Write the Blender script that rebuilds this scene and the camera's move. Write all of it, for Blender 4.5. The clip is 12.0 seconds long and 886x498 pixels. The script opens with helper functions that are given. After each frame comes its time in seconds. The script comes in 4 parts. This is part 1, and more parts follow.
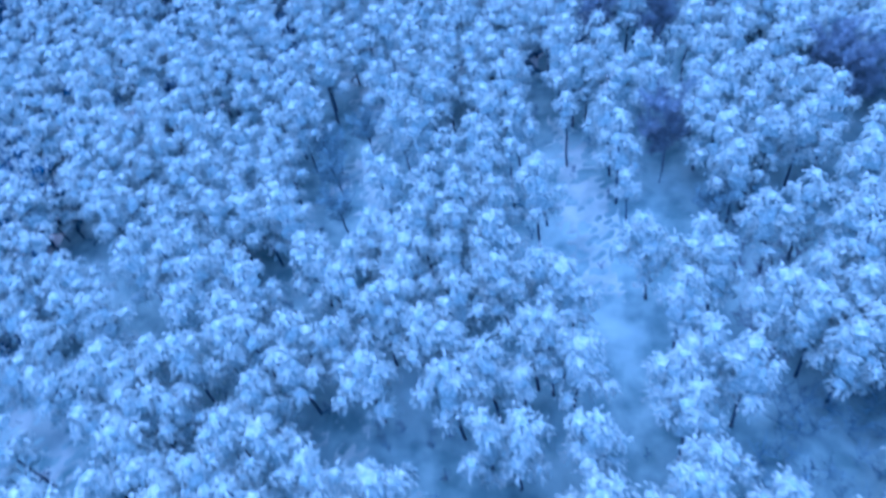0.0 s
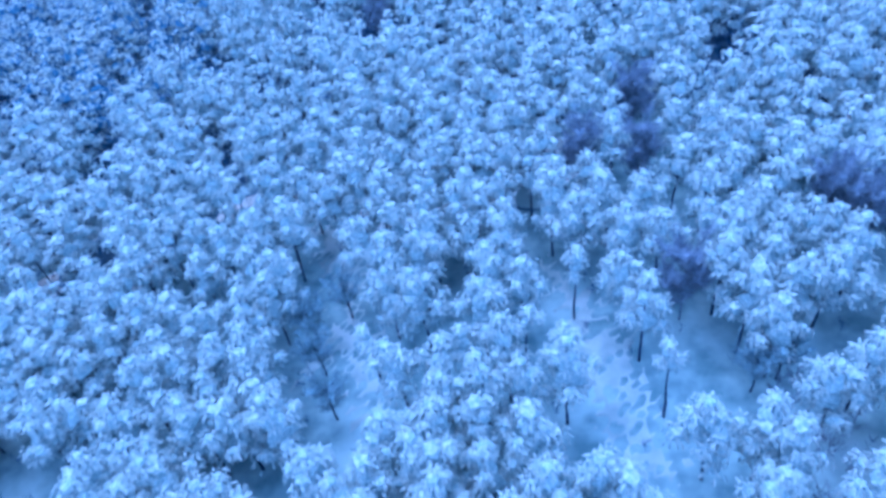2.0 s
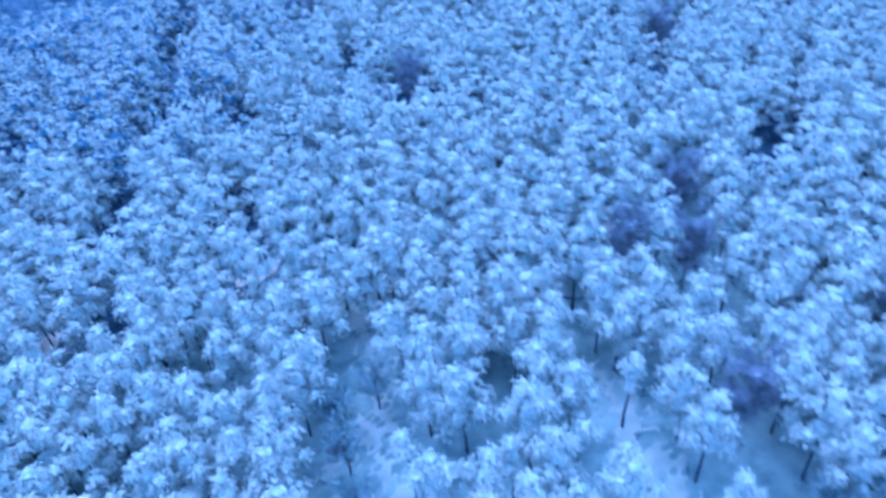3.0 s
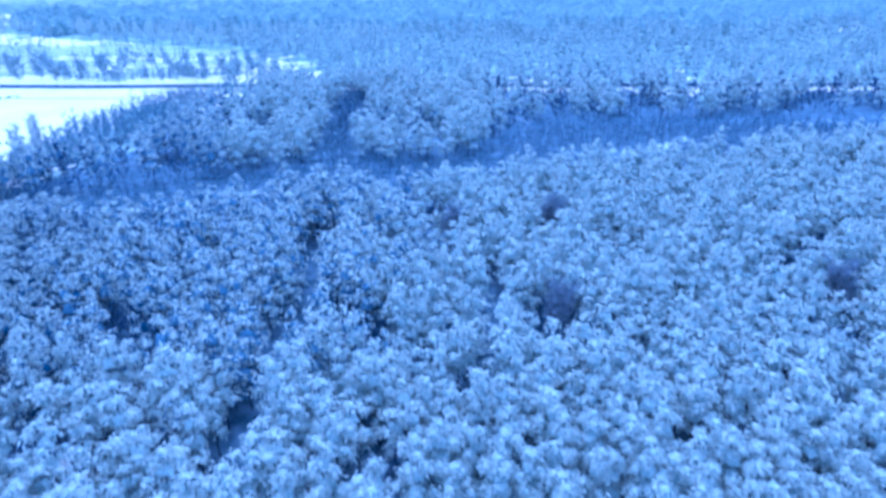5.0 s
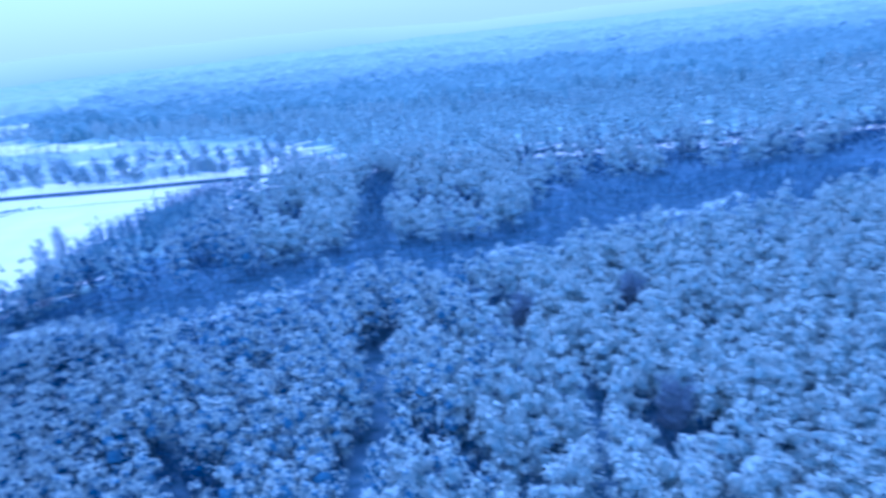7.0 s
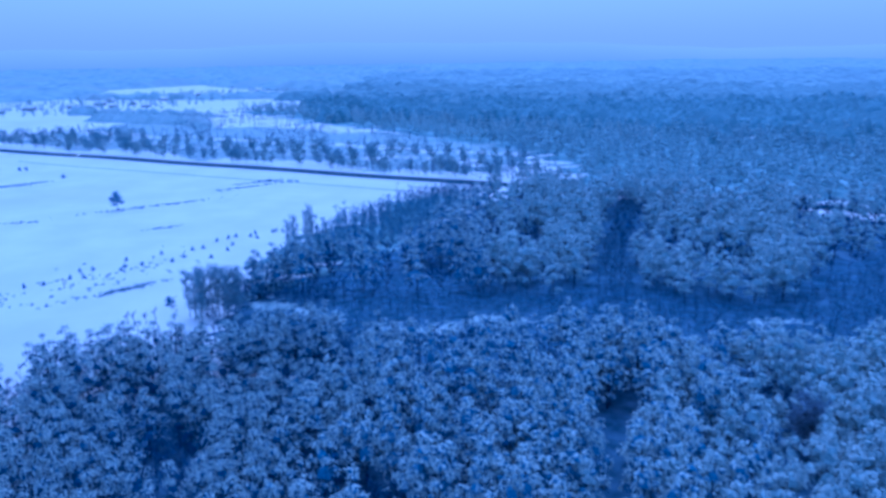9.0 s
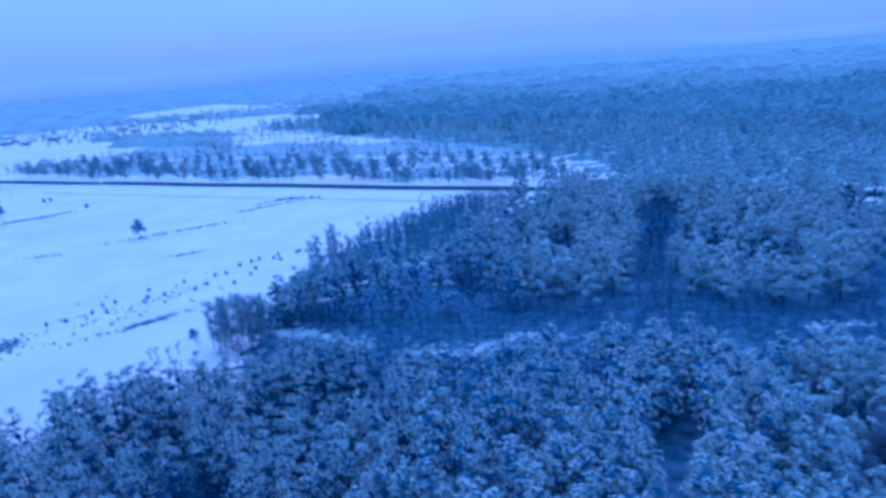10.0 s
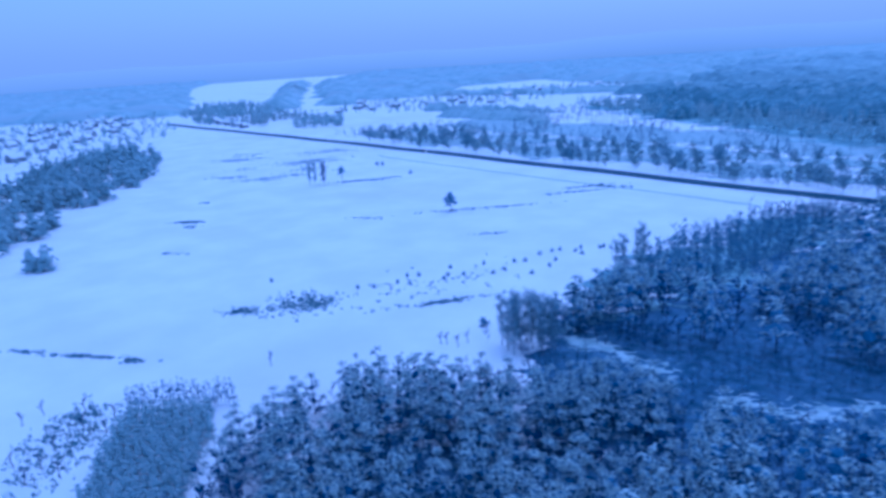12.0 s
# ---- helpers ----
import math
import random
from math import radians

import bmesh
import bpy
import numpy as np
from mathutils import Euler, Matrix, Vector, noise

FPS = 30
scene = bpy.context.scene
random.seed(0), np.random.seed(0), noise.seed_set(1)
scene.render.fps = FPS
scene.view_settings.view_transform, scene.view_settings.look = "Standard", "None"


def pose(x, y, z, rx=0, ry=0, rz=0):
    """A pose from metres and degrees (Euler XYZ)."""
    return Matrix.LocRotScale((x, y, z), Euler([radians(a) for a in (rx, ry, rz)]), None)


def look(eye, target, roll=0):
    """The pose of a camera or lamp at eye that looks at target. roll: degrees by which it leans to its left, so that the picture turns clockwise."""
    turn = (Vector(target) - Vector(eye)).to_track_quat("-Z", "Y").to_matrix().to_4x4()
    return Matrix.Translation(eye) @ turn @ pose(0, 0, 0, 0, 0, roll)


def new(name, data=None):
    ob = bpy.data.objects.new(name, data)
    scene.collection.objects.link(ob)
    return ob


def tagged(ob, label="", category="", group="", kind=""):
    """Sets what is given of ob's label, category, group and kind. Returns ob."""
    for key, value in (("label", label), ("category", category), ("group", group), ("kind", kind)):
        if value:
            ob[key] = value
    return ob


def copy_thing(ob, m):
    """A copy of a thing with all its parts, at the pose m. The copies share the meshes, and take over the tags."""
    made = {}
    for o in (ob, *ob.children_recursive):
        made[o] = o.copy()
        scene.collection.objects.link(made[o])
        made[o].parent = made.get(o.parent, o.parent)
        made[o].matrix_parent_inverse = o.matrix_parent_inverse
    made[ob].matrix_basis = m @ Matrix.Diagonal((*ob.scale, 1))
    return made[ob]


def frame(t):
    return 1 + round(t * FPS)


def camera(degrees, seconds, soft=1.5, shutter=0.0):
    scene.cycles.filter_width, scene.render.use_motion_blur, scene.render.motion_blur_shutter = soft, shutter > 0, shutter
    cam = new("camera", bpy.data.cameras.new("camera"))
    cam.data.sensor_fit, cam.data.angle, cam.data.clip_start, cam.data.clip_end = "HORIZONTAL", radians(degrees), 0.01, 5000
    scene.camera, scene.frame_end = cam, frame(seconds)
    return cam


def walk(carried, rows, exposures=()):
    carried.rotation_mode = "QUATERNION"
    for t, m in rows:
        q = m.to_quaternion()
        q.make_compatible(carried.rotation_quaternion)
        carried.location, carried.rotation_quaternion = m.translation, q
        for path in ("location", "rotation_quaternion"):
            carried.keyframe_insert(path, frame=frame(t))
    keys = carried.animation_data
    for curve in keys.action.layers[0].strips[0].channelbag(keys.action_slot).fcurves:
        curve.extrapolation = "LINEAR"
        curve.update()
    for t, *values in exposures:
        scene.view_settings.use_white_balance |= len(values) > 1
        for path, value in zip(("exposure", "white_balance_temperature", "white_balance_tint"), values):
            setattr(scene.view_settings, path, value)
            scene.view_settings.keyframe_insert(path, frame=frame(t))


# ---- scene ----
cam = camera(65.3, 12.0, soft=3.15, shutter=0.6)
METRES, EYE, TILT, LEAN, TURN = 110.0, 60.5, 0.0, 0.0, 14.1
ROWS = [
    (0.0, 0.0, 0.0, 0.0, -10.82, -48.72, 9.66),
    (0.5, -0.0133, 0.037, 0.0037, -13.25, -46.69, 10.98),
    (1.0, -0.028, 0.0732, 0.0068, -16.28, -46.26, 10.1),
    (1.5, -0.0413, 0.1094, 0.0063, -17.09, -44.93, 9.35),
    (2.0, -0.0548, 0.1449, 0.0092, -19.34, -43.09, 7.77),
    (2.5, -0.0722, 0.1824, 0.0111, -20.79, -41.14, 6.43),
    (3.0, -0.0883, 0.2241, 0.0155, -17.79, -39.08, 4.29),
    (5.0, -0.1617, 0.3786, 0.0213, -8.89, -23.47, 1.09),
    (5.5, -0.1744, 0.4148, 0.0246, -10.18, -19.59, 1.47),
    (6.0, -0.1927, 0.4478, 0.0247, -15.6, -15.29, 0.13),
    (6.5, -0.2169, 0.4861, 0.0246, -14.65, -17.21, 3.68),
    (7.0, -0.2322, 0.526, 0.0328, -9.47, -18.13, 6.05),
    (7.5, -0.2501, 0.5585, 0.0342, -1.47, -17.2, 7.04),
    (9.5, -0.3162, 0.7167, 0.0446, 11.65, -15.87, 0.89),
    (10.0, -0.3259, 0.7557, 0.0478, 11.45, -15.74, 4.37),
    (10.5, -0.3492, 0.7882, 0.0509, 14.38, -14.0, 6.5),
    (11.0, -0.3722, 0.8284, 0.0546, 23.61, -16.07, 2.19),
    (11.5, -0.3878, 0.8645, 0.0562, 33.25, -15.48, 0.06),
    (12.0, -0.4056, 0.9017, 0.0586, 37.09, -15.8, 3.44),
]

# the exposure falls as the horizon comes up; the white balance is very cold
EXPOSURES = [(0.0, 0.77, 3900, 20), (3.0, 0.93, 3920, 20), (5.0, 0.83, 3910, 21), (5.5, 0.73, 3890, 22), (6.0, 0.37, 3740, 24), (6.5, 0.35, 3745, 23), (7.0, 0.42, 3760, 22), (7.5, 0.13, 3640, 24), (9.5, -0.48, 3480, 23), (12.0, -0.56, 3580, 22)]
walk(cam, [(t, pose(0, 0, EYE, TILT, LEAN, TURN) @ pose(METRES * x, METRES * y, METRES * z, 90 + pitch, roll, yaw)) for t, x, y, z, yaw, pitch, roll in ROWS], EXPOSURES)

# ---------------------------------------------------------------- light
SUN_ELEVATION, SUN_AZIMUTH = radians(62), radians(-25)
world = bpy.data.worlds.new("overcast_sky")
scene.world = world
world.use_nodes = True
wn, wl = world.node_tree.nodes, world.node_tree.links
wn.clear()
sky = wn.new("ShaderNodeTexSky")
sky.sky_type, sky.sun_disc = "NISHITA", False
sky.sun_elevation, sky.sun_rotation = SUN_ELEVATION, SUN_AZIMUTH
sky.air_density, sky.dust_density, sky.ozone_density = 1.0, 5.0, 1.0
sky_bg = wn.new("ShaderNodeBackground")
sky_bg.inputs["Strength"].default_value = 0.05
cloud_bg = wn.new("ShaderNodeBackground")
cloud_bg.inputs["Color"].default_value = (0.70, 0.74, 0.80, 1)
cloud_bg.inputs["Strength"].default_value = 0.7
both = wn.new("ShaderNodeAddShader")
w_out = wn.new("ShaderNodeOutputWorld")
# the cloud is a little warmer and dimmer low down, in the mist
way, split, band, tone = wn.new("ShaderNodeTexCoord"), wn.new("ShaderNodeSeparateXYZ"), wn.new("ShaderNodeMapRange"), wn.new("ShaderNodeMix")
tone.data_type = "RGBA"
band.inputs["From Min"].default_value, band.inputs["From Max"].default_value = 0.02, 0.75
tone.inputs["A"].default_value, tone.inputs["B"].default_value = (0.692, 0.734, 0.78, 1), (0.83, 0.90, 0.98, 1)
wl.new(way.outputs["Generated"], split.inputs[0])
wl.new(split.outputs["Z"], band.inputs["Value"])
wl.new(band.outputs["Result"], tone.inputs["Factor"])
wl.new(tone.outputs["Result"], cloud_bg.inputs["Color"])
wl.new(sky.outputs[0], sky_bg.inputs["Color"])
wl.new(sky_bg.outputs[0], both.inputs[0])
wl.new(cloud_bg.outputs[0], both.inputs[1])
wl.new(both.outputs[0], w_out.inputs["Surface"])

sun = new("sun", bpy.data.lights.new("sun", "SUN"))
sun.data.energy, sun.data.angle, sun.data.color = 0.6, radians(55), (1.0, 0.87, 0.82)
sun.matrix_world = look((0, 0, 200), (0 - 100 * math.sin(SUN_AZIMUTH), 0 - 100 * math.cos(SUN_AZIMUTH), 200 - 100 * math.tan(SUN_ELEVATION)))


# ---------------------------------------------------------------- materials
def material(name, low, high, scale, rough=0.9, bump=0.0, detail=6.0, spot=None, spot_scale=0.05, spot_edge=(0.5, 0.6), island=0.0, coords="Object"):
    """Two-tone grain at one scale, an optional third colour in patches at a larger one."""
    m = bpy.data.materials.new(name)
    m.use_nodes = True
    nt = m.node_tree
    n, l = nt.nodes, nt.links
    p = n["Principled BSDF"]
    p.inputs["Roughness"].default_value = rough
    p.inputs["Specular IOR Level"].default_value = 0.2
    co = n.new("ShaderNodeNewGeometry") if coords == "World" else n.new("ShaderNodeTexCoord")
    vec = co.outputs["Position"] if coords == "World" else co.outputs["Object"]
    tex = n.new("ShaderNodeTexNoise")
    tex.inputs["Scale"].default_value, tex.inputs["Detail"].default_value = scale, detail
    l.new(vec, tex.inputs["Vector"])
    ramp = n.new("ShaderNodeValToRGB")
    ramp.color_ramp.elements[0].position, ramp.color_ramp.elements[1].position = 0.35, 0.65
    ramp.color_ramp.elements[0].color, ramp.color_ramp.elements[1].color = (*low, 1), (*high, 1)
    l.new(tex.outputs["Fac"], ramp.inputs["Fac"])
    out = ramp.outputs["Color"]
    if spot:
        t2 = n.new("ShaderNodeTexNoise")
        t2.inputs["Scale"].default_value, t2.inputs["Detail"].default_value = spot_scale, 8.0
        l.new(vec, t2.inputs["Vector"])
        r2 = n.new("ShaderNodeMapRange")
        r2.inputs["From Min"].default_value, r2.inputs["From Max"].default_value = spot_edge
        l.new(t2.outputs["Fac"], r2.inputs["Value"])
        mix = n.new("ShaderNodeMix")
        mix.data_type = "RGBA"
        l.new(r2.outputs["Result"], mix.inputs["Factor"])
        l.new(out, mix.inputs["A"])
        mix.inputs["B"].default_value = (*spot, 1)
        out = mix.outputs["Result"]
    if island:
        g = n.new("ShaderNodeNewGeometry")
        hsv = n.new("ShaderNodeHueSaturation")
        mr = n.new("ShaderNodeMapRange")
        mr.inputs["To Min"].default_value, mr.inputs["To Max"].default_value = 1 - island, 1 + island
        l.new(g.outputs["Random Per Island"], mr.inputs["Value"])
        l.new(mr.outputs["Result"], hsv.inputs["Value"])
        l.new(out, hsv.inputs["Color"])
        out = hsv.outputs["Color"]
    l.new(out, p.inputs["Base Color"])
    if bump:
        b = n.new("ShaderNodeBump")
        b.inputs["Strength"].default_value, b.inputs["Distance"].default_value = bump, 0.1
        l.new(tex.outputs["Fac"], b.inputs["Height"])
        l.new(b.outputs["Normal"], p.inputs["Normal"])
    return m


M_SNOW = material("snow_cover", (0.68, 0.7, 0.71), (0.77, 0.78, 0.79), 0.05, 0.8, 0.05, spot=(0.62, 0.63, 0.64), spot_scale=0.012, spot_edge=(0.55, 0.8))
# branch snow and needles, with the haze put in as paleness or blue
M_CLUMP = material("clumped_snow", (0.30, 0.388, 0.402), (0.468, 0.56, 0.574), 2.2, 0.85, 0.3, detail=4.0, island=0.09)
M_MID_NEEDLE = material("mid_tone_needles", (0.06, 0.135, 0.23), (0.155, 0.275, 0.43), 4.0, 0.85, 0.4, island=0.12)
M_HAZE_NEEDLE = material("haze_paled_needles", (0.216, 0.318, 0.352), (0.4, 0.52, 0.564), 4.0, 0.85, 0.3, island=0.12)
M_DARK_NEEDLE = material("dark_blue_needles", (0.012, 0.058, 0.135), (0.05, 0.142, 0.275), 4.0, 0.85, 0.4, island=0.12)
M_PLUM = material("plum_twigs", (0.135, 0.18, 0.25), (0.275, 0.34, 0.445), 1.0, 0.9, island=0.3)
# bark with the blue of the haze mixed into its colour
M_BARK = material("pine_bark", (0.018, 0.04, 0.085), (0.06, 0.1, 0.19), 2.5, 0.9, 0.6)
M_BIRCH = material("birch_bark", (0.239, 0.301, 0.347), (0.46, 0.533, 0.598), 1.5, 0.8, 0.3)
# twigs with haze put into the colour, beside the frost on some
M_TWIG = material("bare_twigs", (0.022, 0.06, 0.14), (0.07, 0.145, 0.3), 1.0, 0.9, island=0.3)
M_FROST_HAZE = material("frost_haze_twigs", (0.145, 0.23, 0.281), (0.299, 0.43, 0.503), 0.8, 0.9, island=0.3)
M_HAZE_TWIG = material("hazed_twigs", (0.0949, 0.175, 0.263), (0.204, 0.33, 0.47), 0.8, 0.9, island=0.3)
# far woods in four tones, paler with distance: haze put into the colour
M_FAR = material("faint_haze_woods", (0.116, 0.2, 0.232), (0.233, 0.35, 0.397), 0.25, 0.95, spot=(0.165, 0.26, 0.299), spot_scale=0.02)
M_MID = material("mid_haze_woods", (0.19, 0.28, 0.31), (0.3, 0.41, 0.445), 0.12, 0.95, spot=(0.235, 0.33, 0.36), spot_scale=0.015)
M_THICK_HAZE = material("thick_haze_woods", (0.255, 0.35, 0.375), (0.37, 0.48, 0.51), 0.08, 0.95, spot=(0.259, 0.35, 0.386), spot_scale=0.012)
M_DEEP_HAZE = material("deep_haze_woods", (0.285, 0.385, 0.402), (0.405, 0.507, 0.524), 0.05, 0.95, spot=(0.36, 0.44, 0.457), spot_scale=0.01)
# asphalt tinted blue, the haze over the road put into its colour
M_ASPHALT = material("hazed_asphalt", (0.015, 0.048, 0.075), (0.03, 0.078, 0.115), 0.8, 0.75, 0.1)
# litter and thin snow, with the shade under the trees painted in
M_FLOOR = material("shaded_littered_snow", (0.135, 0.224, 0.255), (0.279, 0.403, 0.437), 0.4, 0.9, 0.3, spot=(0.396, 0.541, 0.577), spot_scale=0.07, spot_edge=(0.5, 0.66))
M_DUFF = material("shade_painted_duff", (0.05, 0.105, 0.17), (0.14, 0.22, 0.33), 0.35, 0.9, 0.3, spot=(0.25, 0.35, 0.47), spot_scale=0.06, spot_edge=(0.6, 0.78))
M_SHADE_LITTER = material("shade_painted_litter", (0.035, 0.08, 0.13), (0.11, 0.175, 0.262), 0.35, 0.9, 0.3, spot=(0.19, 0.285, 0.39), spot_scale=0.06, spot_edge=(0.58, 0.75))
M_GLADE = material("glade_snow", (0.27, 0.36, 0.385), (0.43, 0.52, 0.545), 0.35, 0.85, 0.2, spot=(0.2, 0.28, 0.305), spot_scale=0.15, spot_edge=(0.55, 0.7))
# village walls greyed and paled, the haze over them put into the colour
M_PLASTER = material("pale_plaster", (0.34, 0.38, 0.42), (0.46, 0.5, 0.54), 1.0, 0.8)
M_BRICK = material("grey_brick", (0.19, 0.215, 0.25), (0.3, 0.33, 0.37), 2.0, 0.9)
M_PLANK = material("hazed_boards", (0.21, 0.24, 0.28), (0.35, 0.38, 0.42), 2.0, 0.9)
M_GLASS = material("dark_glass", (0.02, 0.022, 0.025), (0.04, 0.042, 0.045), 1.0, 0.1)
M_RUBBER = material("black_rubber", (0.015, 0.015, 0.015), (0.03, 0.03, 0.03), 5.0, 0.9)
M_GRASS = material("dead_grass", (0.14, 0.235, 0.275), (0.3, 0.42, 0.465), 1.5, 0.95, island=0.3)


def glowing(name, color, strength):
    m = bpy.data.materials.new(name)
    m.use_nodes = True
    p = m.node_tree.nodes["Principled BSDF"]
    p.inputs["Base Color"].default_value = (0, 0, 0, 1)
    p.inputs["Emission Color"].default_value = (*color, 1)
    p.inputs["Emission Strength"].default_value = strength
    return m


M_LAMP = glowing("headlamp", (1.0, 0.95, 0.85), 6.0)
M_HILL_GLOW = glowing("hill_mist_glow", (0.42, 0.5, 0.6), 1.0)


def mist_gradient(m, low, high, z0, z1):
    """Paint the backdrop's mist as a glow that pales upwards into the sky."""
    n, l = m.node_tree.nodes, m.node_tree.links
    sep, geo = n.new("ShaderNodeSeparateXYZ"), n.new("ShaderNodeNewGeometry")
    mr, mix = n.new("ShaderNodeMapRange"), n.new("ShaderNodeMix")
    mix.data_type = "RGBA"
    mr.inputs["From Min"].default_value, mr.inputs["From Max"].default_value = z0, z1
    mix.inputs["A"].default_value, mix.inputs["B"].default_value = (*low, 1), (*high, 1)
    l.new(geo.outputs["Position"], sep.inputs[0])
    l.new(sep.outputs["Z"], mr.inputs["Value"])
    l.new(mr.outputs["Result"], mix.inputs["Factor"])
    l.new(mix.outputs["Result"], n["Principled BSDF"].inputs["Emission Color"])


mist_gradient(M_HILL_GLOW, (0.335, 0.4, 0.435), (0.485, 0.525, 0.56), 0, 95)


# ---------------------------------------------------------------- mesh building
class Soup:
    """Vertices and triangles gathered in arrays, with a material number for each triangle."""

    def __init__(self):
        self.v, self.f, self.m, self.n = [], [], [], 0

    def add(self, v, f, m=0):
        v, f = np.asarray(v, float).reshape(-1, 3), np.asarray(f, int).reshape(-1, 3)
        self.v.append(v)
        self.f.append(f + self.n)
        self.m.append(np.full(len(f), m))
        self.n += len(v)
        return self

    def arrays(self):
        return np.concatenate(self.v), np.concatenate(self.f), np.concatenate(self.m)

    def mesh(self, name, mats, smooth=False):
        v, f, m = self.arrays()
        me = bpy.data.meshes.new(name)
        me.vertices.add(len(v))
        me.vertices.foreach_set("co", v.ravel())
        me.loops.add(len(f) * 3)
        me.loops.foreach_set("vertex_index", f.ravel().astype(np.int32))
        me.polygons.add(len(f))
        me.polygons.foreach_set("loop_start", np.arange(0, len(f) * 3, 3, dtype=np.int32))
        for mat in mats:
            me.materials.append(mat)
        me.polygons.foreach_set("material_index", m.astype(np.int32))
        me.polygons.foreach_set("use_smooth", np.full(len(f), smooth))
        me.update(calc_edges=True)
        return me


def tube(soup, points, radii, sides, m=0):
    """A tapered limb along points."""
    pts = np.asarray(points, float)
    vs, fs = [], []
    for i, (p, r) in enumerate(zip(pts, radii)):
        d = pts[min(i + 1, len(pts) - 1)] - pts[max(i - 1, 0)]
        d = d / (np.linalg.norm(d) + 1e-9)
        a = np.cross(d, (0, 0, 1) if abs(d[2]) < 0.9 else (1, 0, 0))
        a /= np.linalg.norm(a)
        b = np.cross(d, a)
        for k in range(sides):
            w = 2 * math.pi * k / sides
            vs.append(p + r * (math.cos(w) * a + math.sin(w) * b))
    for i in range(len(pts) - 1):
        for k in range(sides):
            q, s = i * sides + k, i * sides + (k + 1) % sides
            fs += [(q, s, s + sides), (q, s + sides, q + sides)]
    soup.add(vs, fs, m)


def cores(rng, cen, rad, sides, flat=0.7):
    """The dark needle masses inside the lobes of a crown."""
    n, k = len(cen), sides
    a = (np.arange(k) * 2 * math.pi / k)[None] + rng.uniform(0, 6, n)[:, None]
    r = rad[:, None] * rng.uniform(0.8, 1.05, (n, k))
    ring = lambda q, z: np.stack([r * q * np.cos(a), r * q * np.sin(a), r * z], 2)
    top, low = np.zeros((n, 1, 3)), np.zeros((n, 1, 3))
    top[:, 0, 2], low[:, 0, 2] = rad * flat * 0.92, -rad * 0.3
    v = np.concatenate([top, ring(0.68, flat * 0.62), ring(0.92, -0.1), low], 1) + rng.normal(0, 0.09, (n, 2 + 2 * k, 3)) * rad[:, None, None] + cen[:, None]
    f = []
    for i in range(k):
        j = (i + 1) % k
        f += [(0, 1 + i, 1 + j), (1 + i, 1 + k + i, 1 + k + j), (1 + i, 1 + k + j, 1 + j), (1 + k + j, 1 + k + i, 1 + 2 * k)]
    off = (2 + 2 * k) * np.arange(n)[:, None, None]
    return v.reshape(-1, 3), (np.array(f)[None] + off).reshape(-1, 3)


def fingers(rng, cen, rad, count, size, low=-0.3, flat=0.7, full=True, slim=1.0):
    """Drooping sprays over the lobes, each a small tent of snow on its needles."""
    n = len(cen) * count
    idx = np.repeat(np.arange(len(cen)), count)
    az = rng.uniform(0, 2 * math.pi, n)
    s = rng.uniform(math.sin(low), 1, n)
    c = np.sqrt(1 - s * s)
    r = rad[idx] * rng.uniform(0.6, 1.18, n)
    base = cen[idx] + np.stack([r * c * np.cos(az), r * c * np.sin(az), flat * r * s], 1)
    out = np.stack([s.clip(0.1) * np.cos(az), s.clip(0.1) * np.sin(az), -c * flat], 1) + 0.45 * np.stack([c * np.cos(az), c * np.sin(az), s], 1)
    out += rng.normal(0, 0.3 if full else 0.34, out.shape)
    out[:, 2] -= 0.3 if full else 0.4
    out /= np.linalg.norm(out, axis=1, keepdims=True)
    side = np.cross(out, (0, 0, 1.0))
    side /= np.linalg.norm(side, axis=1, keepdims=True) + 1e-6
    up = np.cross(side, out)
    L, W, T = (rng.uniform(*q, n)[:, None] * size for q in ((0.45, 0.9), (0.1 * slim, 0.18 * slim), (0.05, 0.12)))
    m = base + out * L * rng.uniform(0.35, 0.6, (n, 1))
    if not full:
        # farther trees: a spray folded along its ridge
        v = np.stack([base - out * 0.15 * L + up * 0.6 * T, m + side * W * 1.15 - up * 0.5 * T, base + out * L, m - side * W * 1.15 - up * 0.5 * T], 1)
        f = np.array([(0, 1, 2), (0, 2, 3)])[None] + 4 * np.arange(n)[:, None, None]
        return v.reshape(-1, 3), f, s
    v = np.stack([base - out * 0.15 * L, m + side * W, base + out * L, m - side * W, m + up * T], 1)
    f = np.array([(0, 1, 4), (1, 2, 4), (2, 3, 4), (3, 0, 4)])[None] + 5 * np.arange(n)[:, None, None]
    return v.reshape(-1, 3), f, s


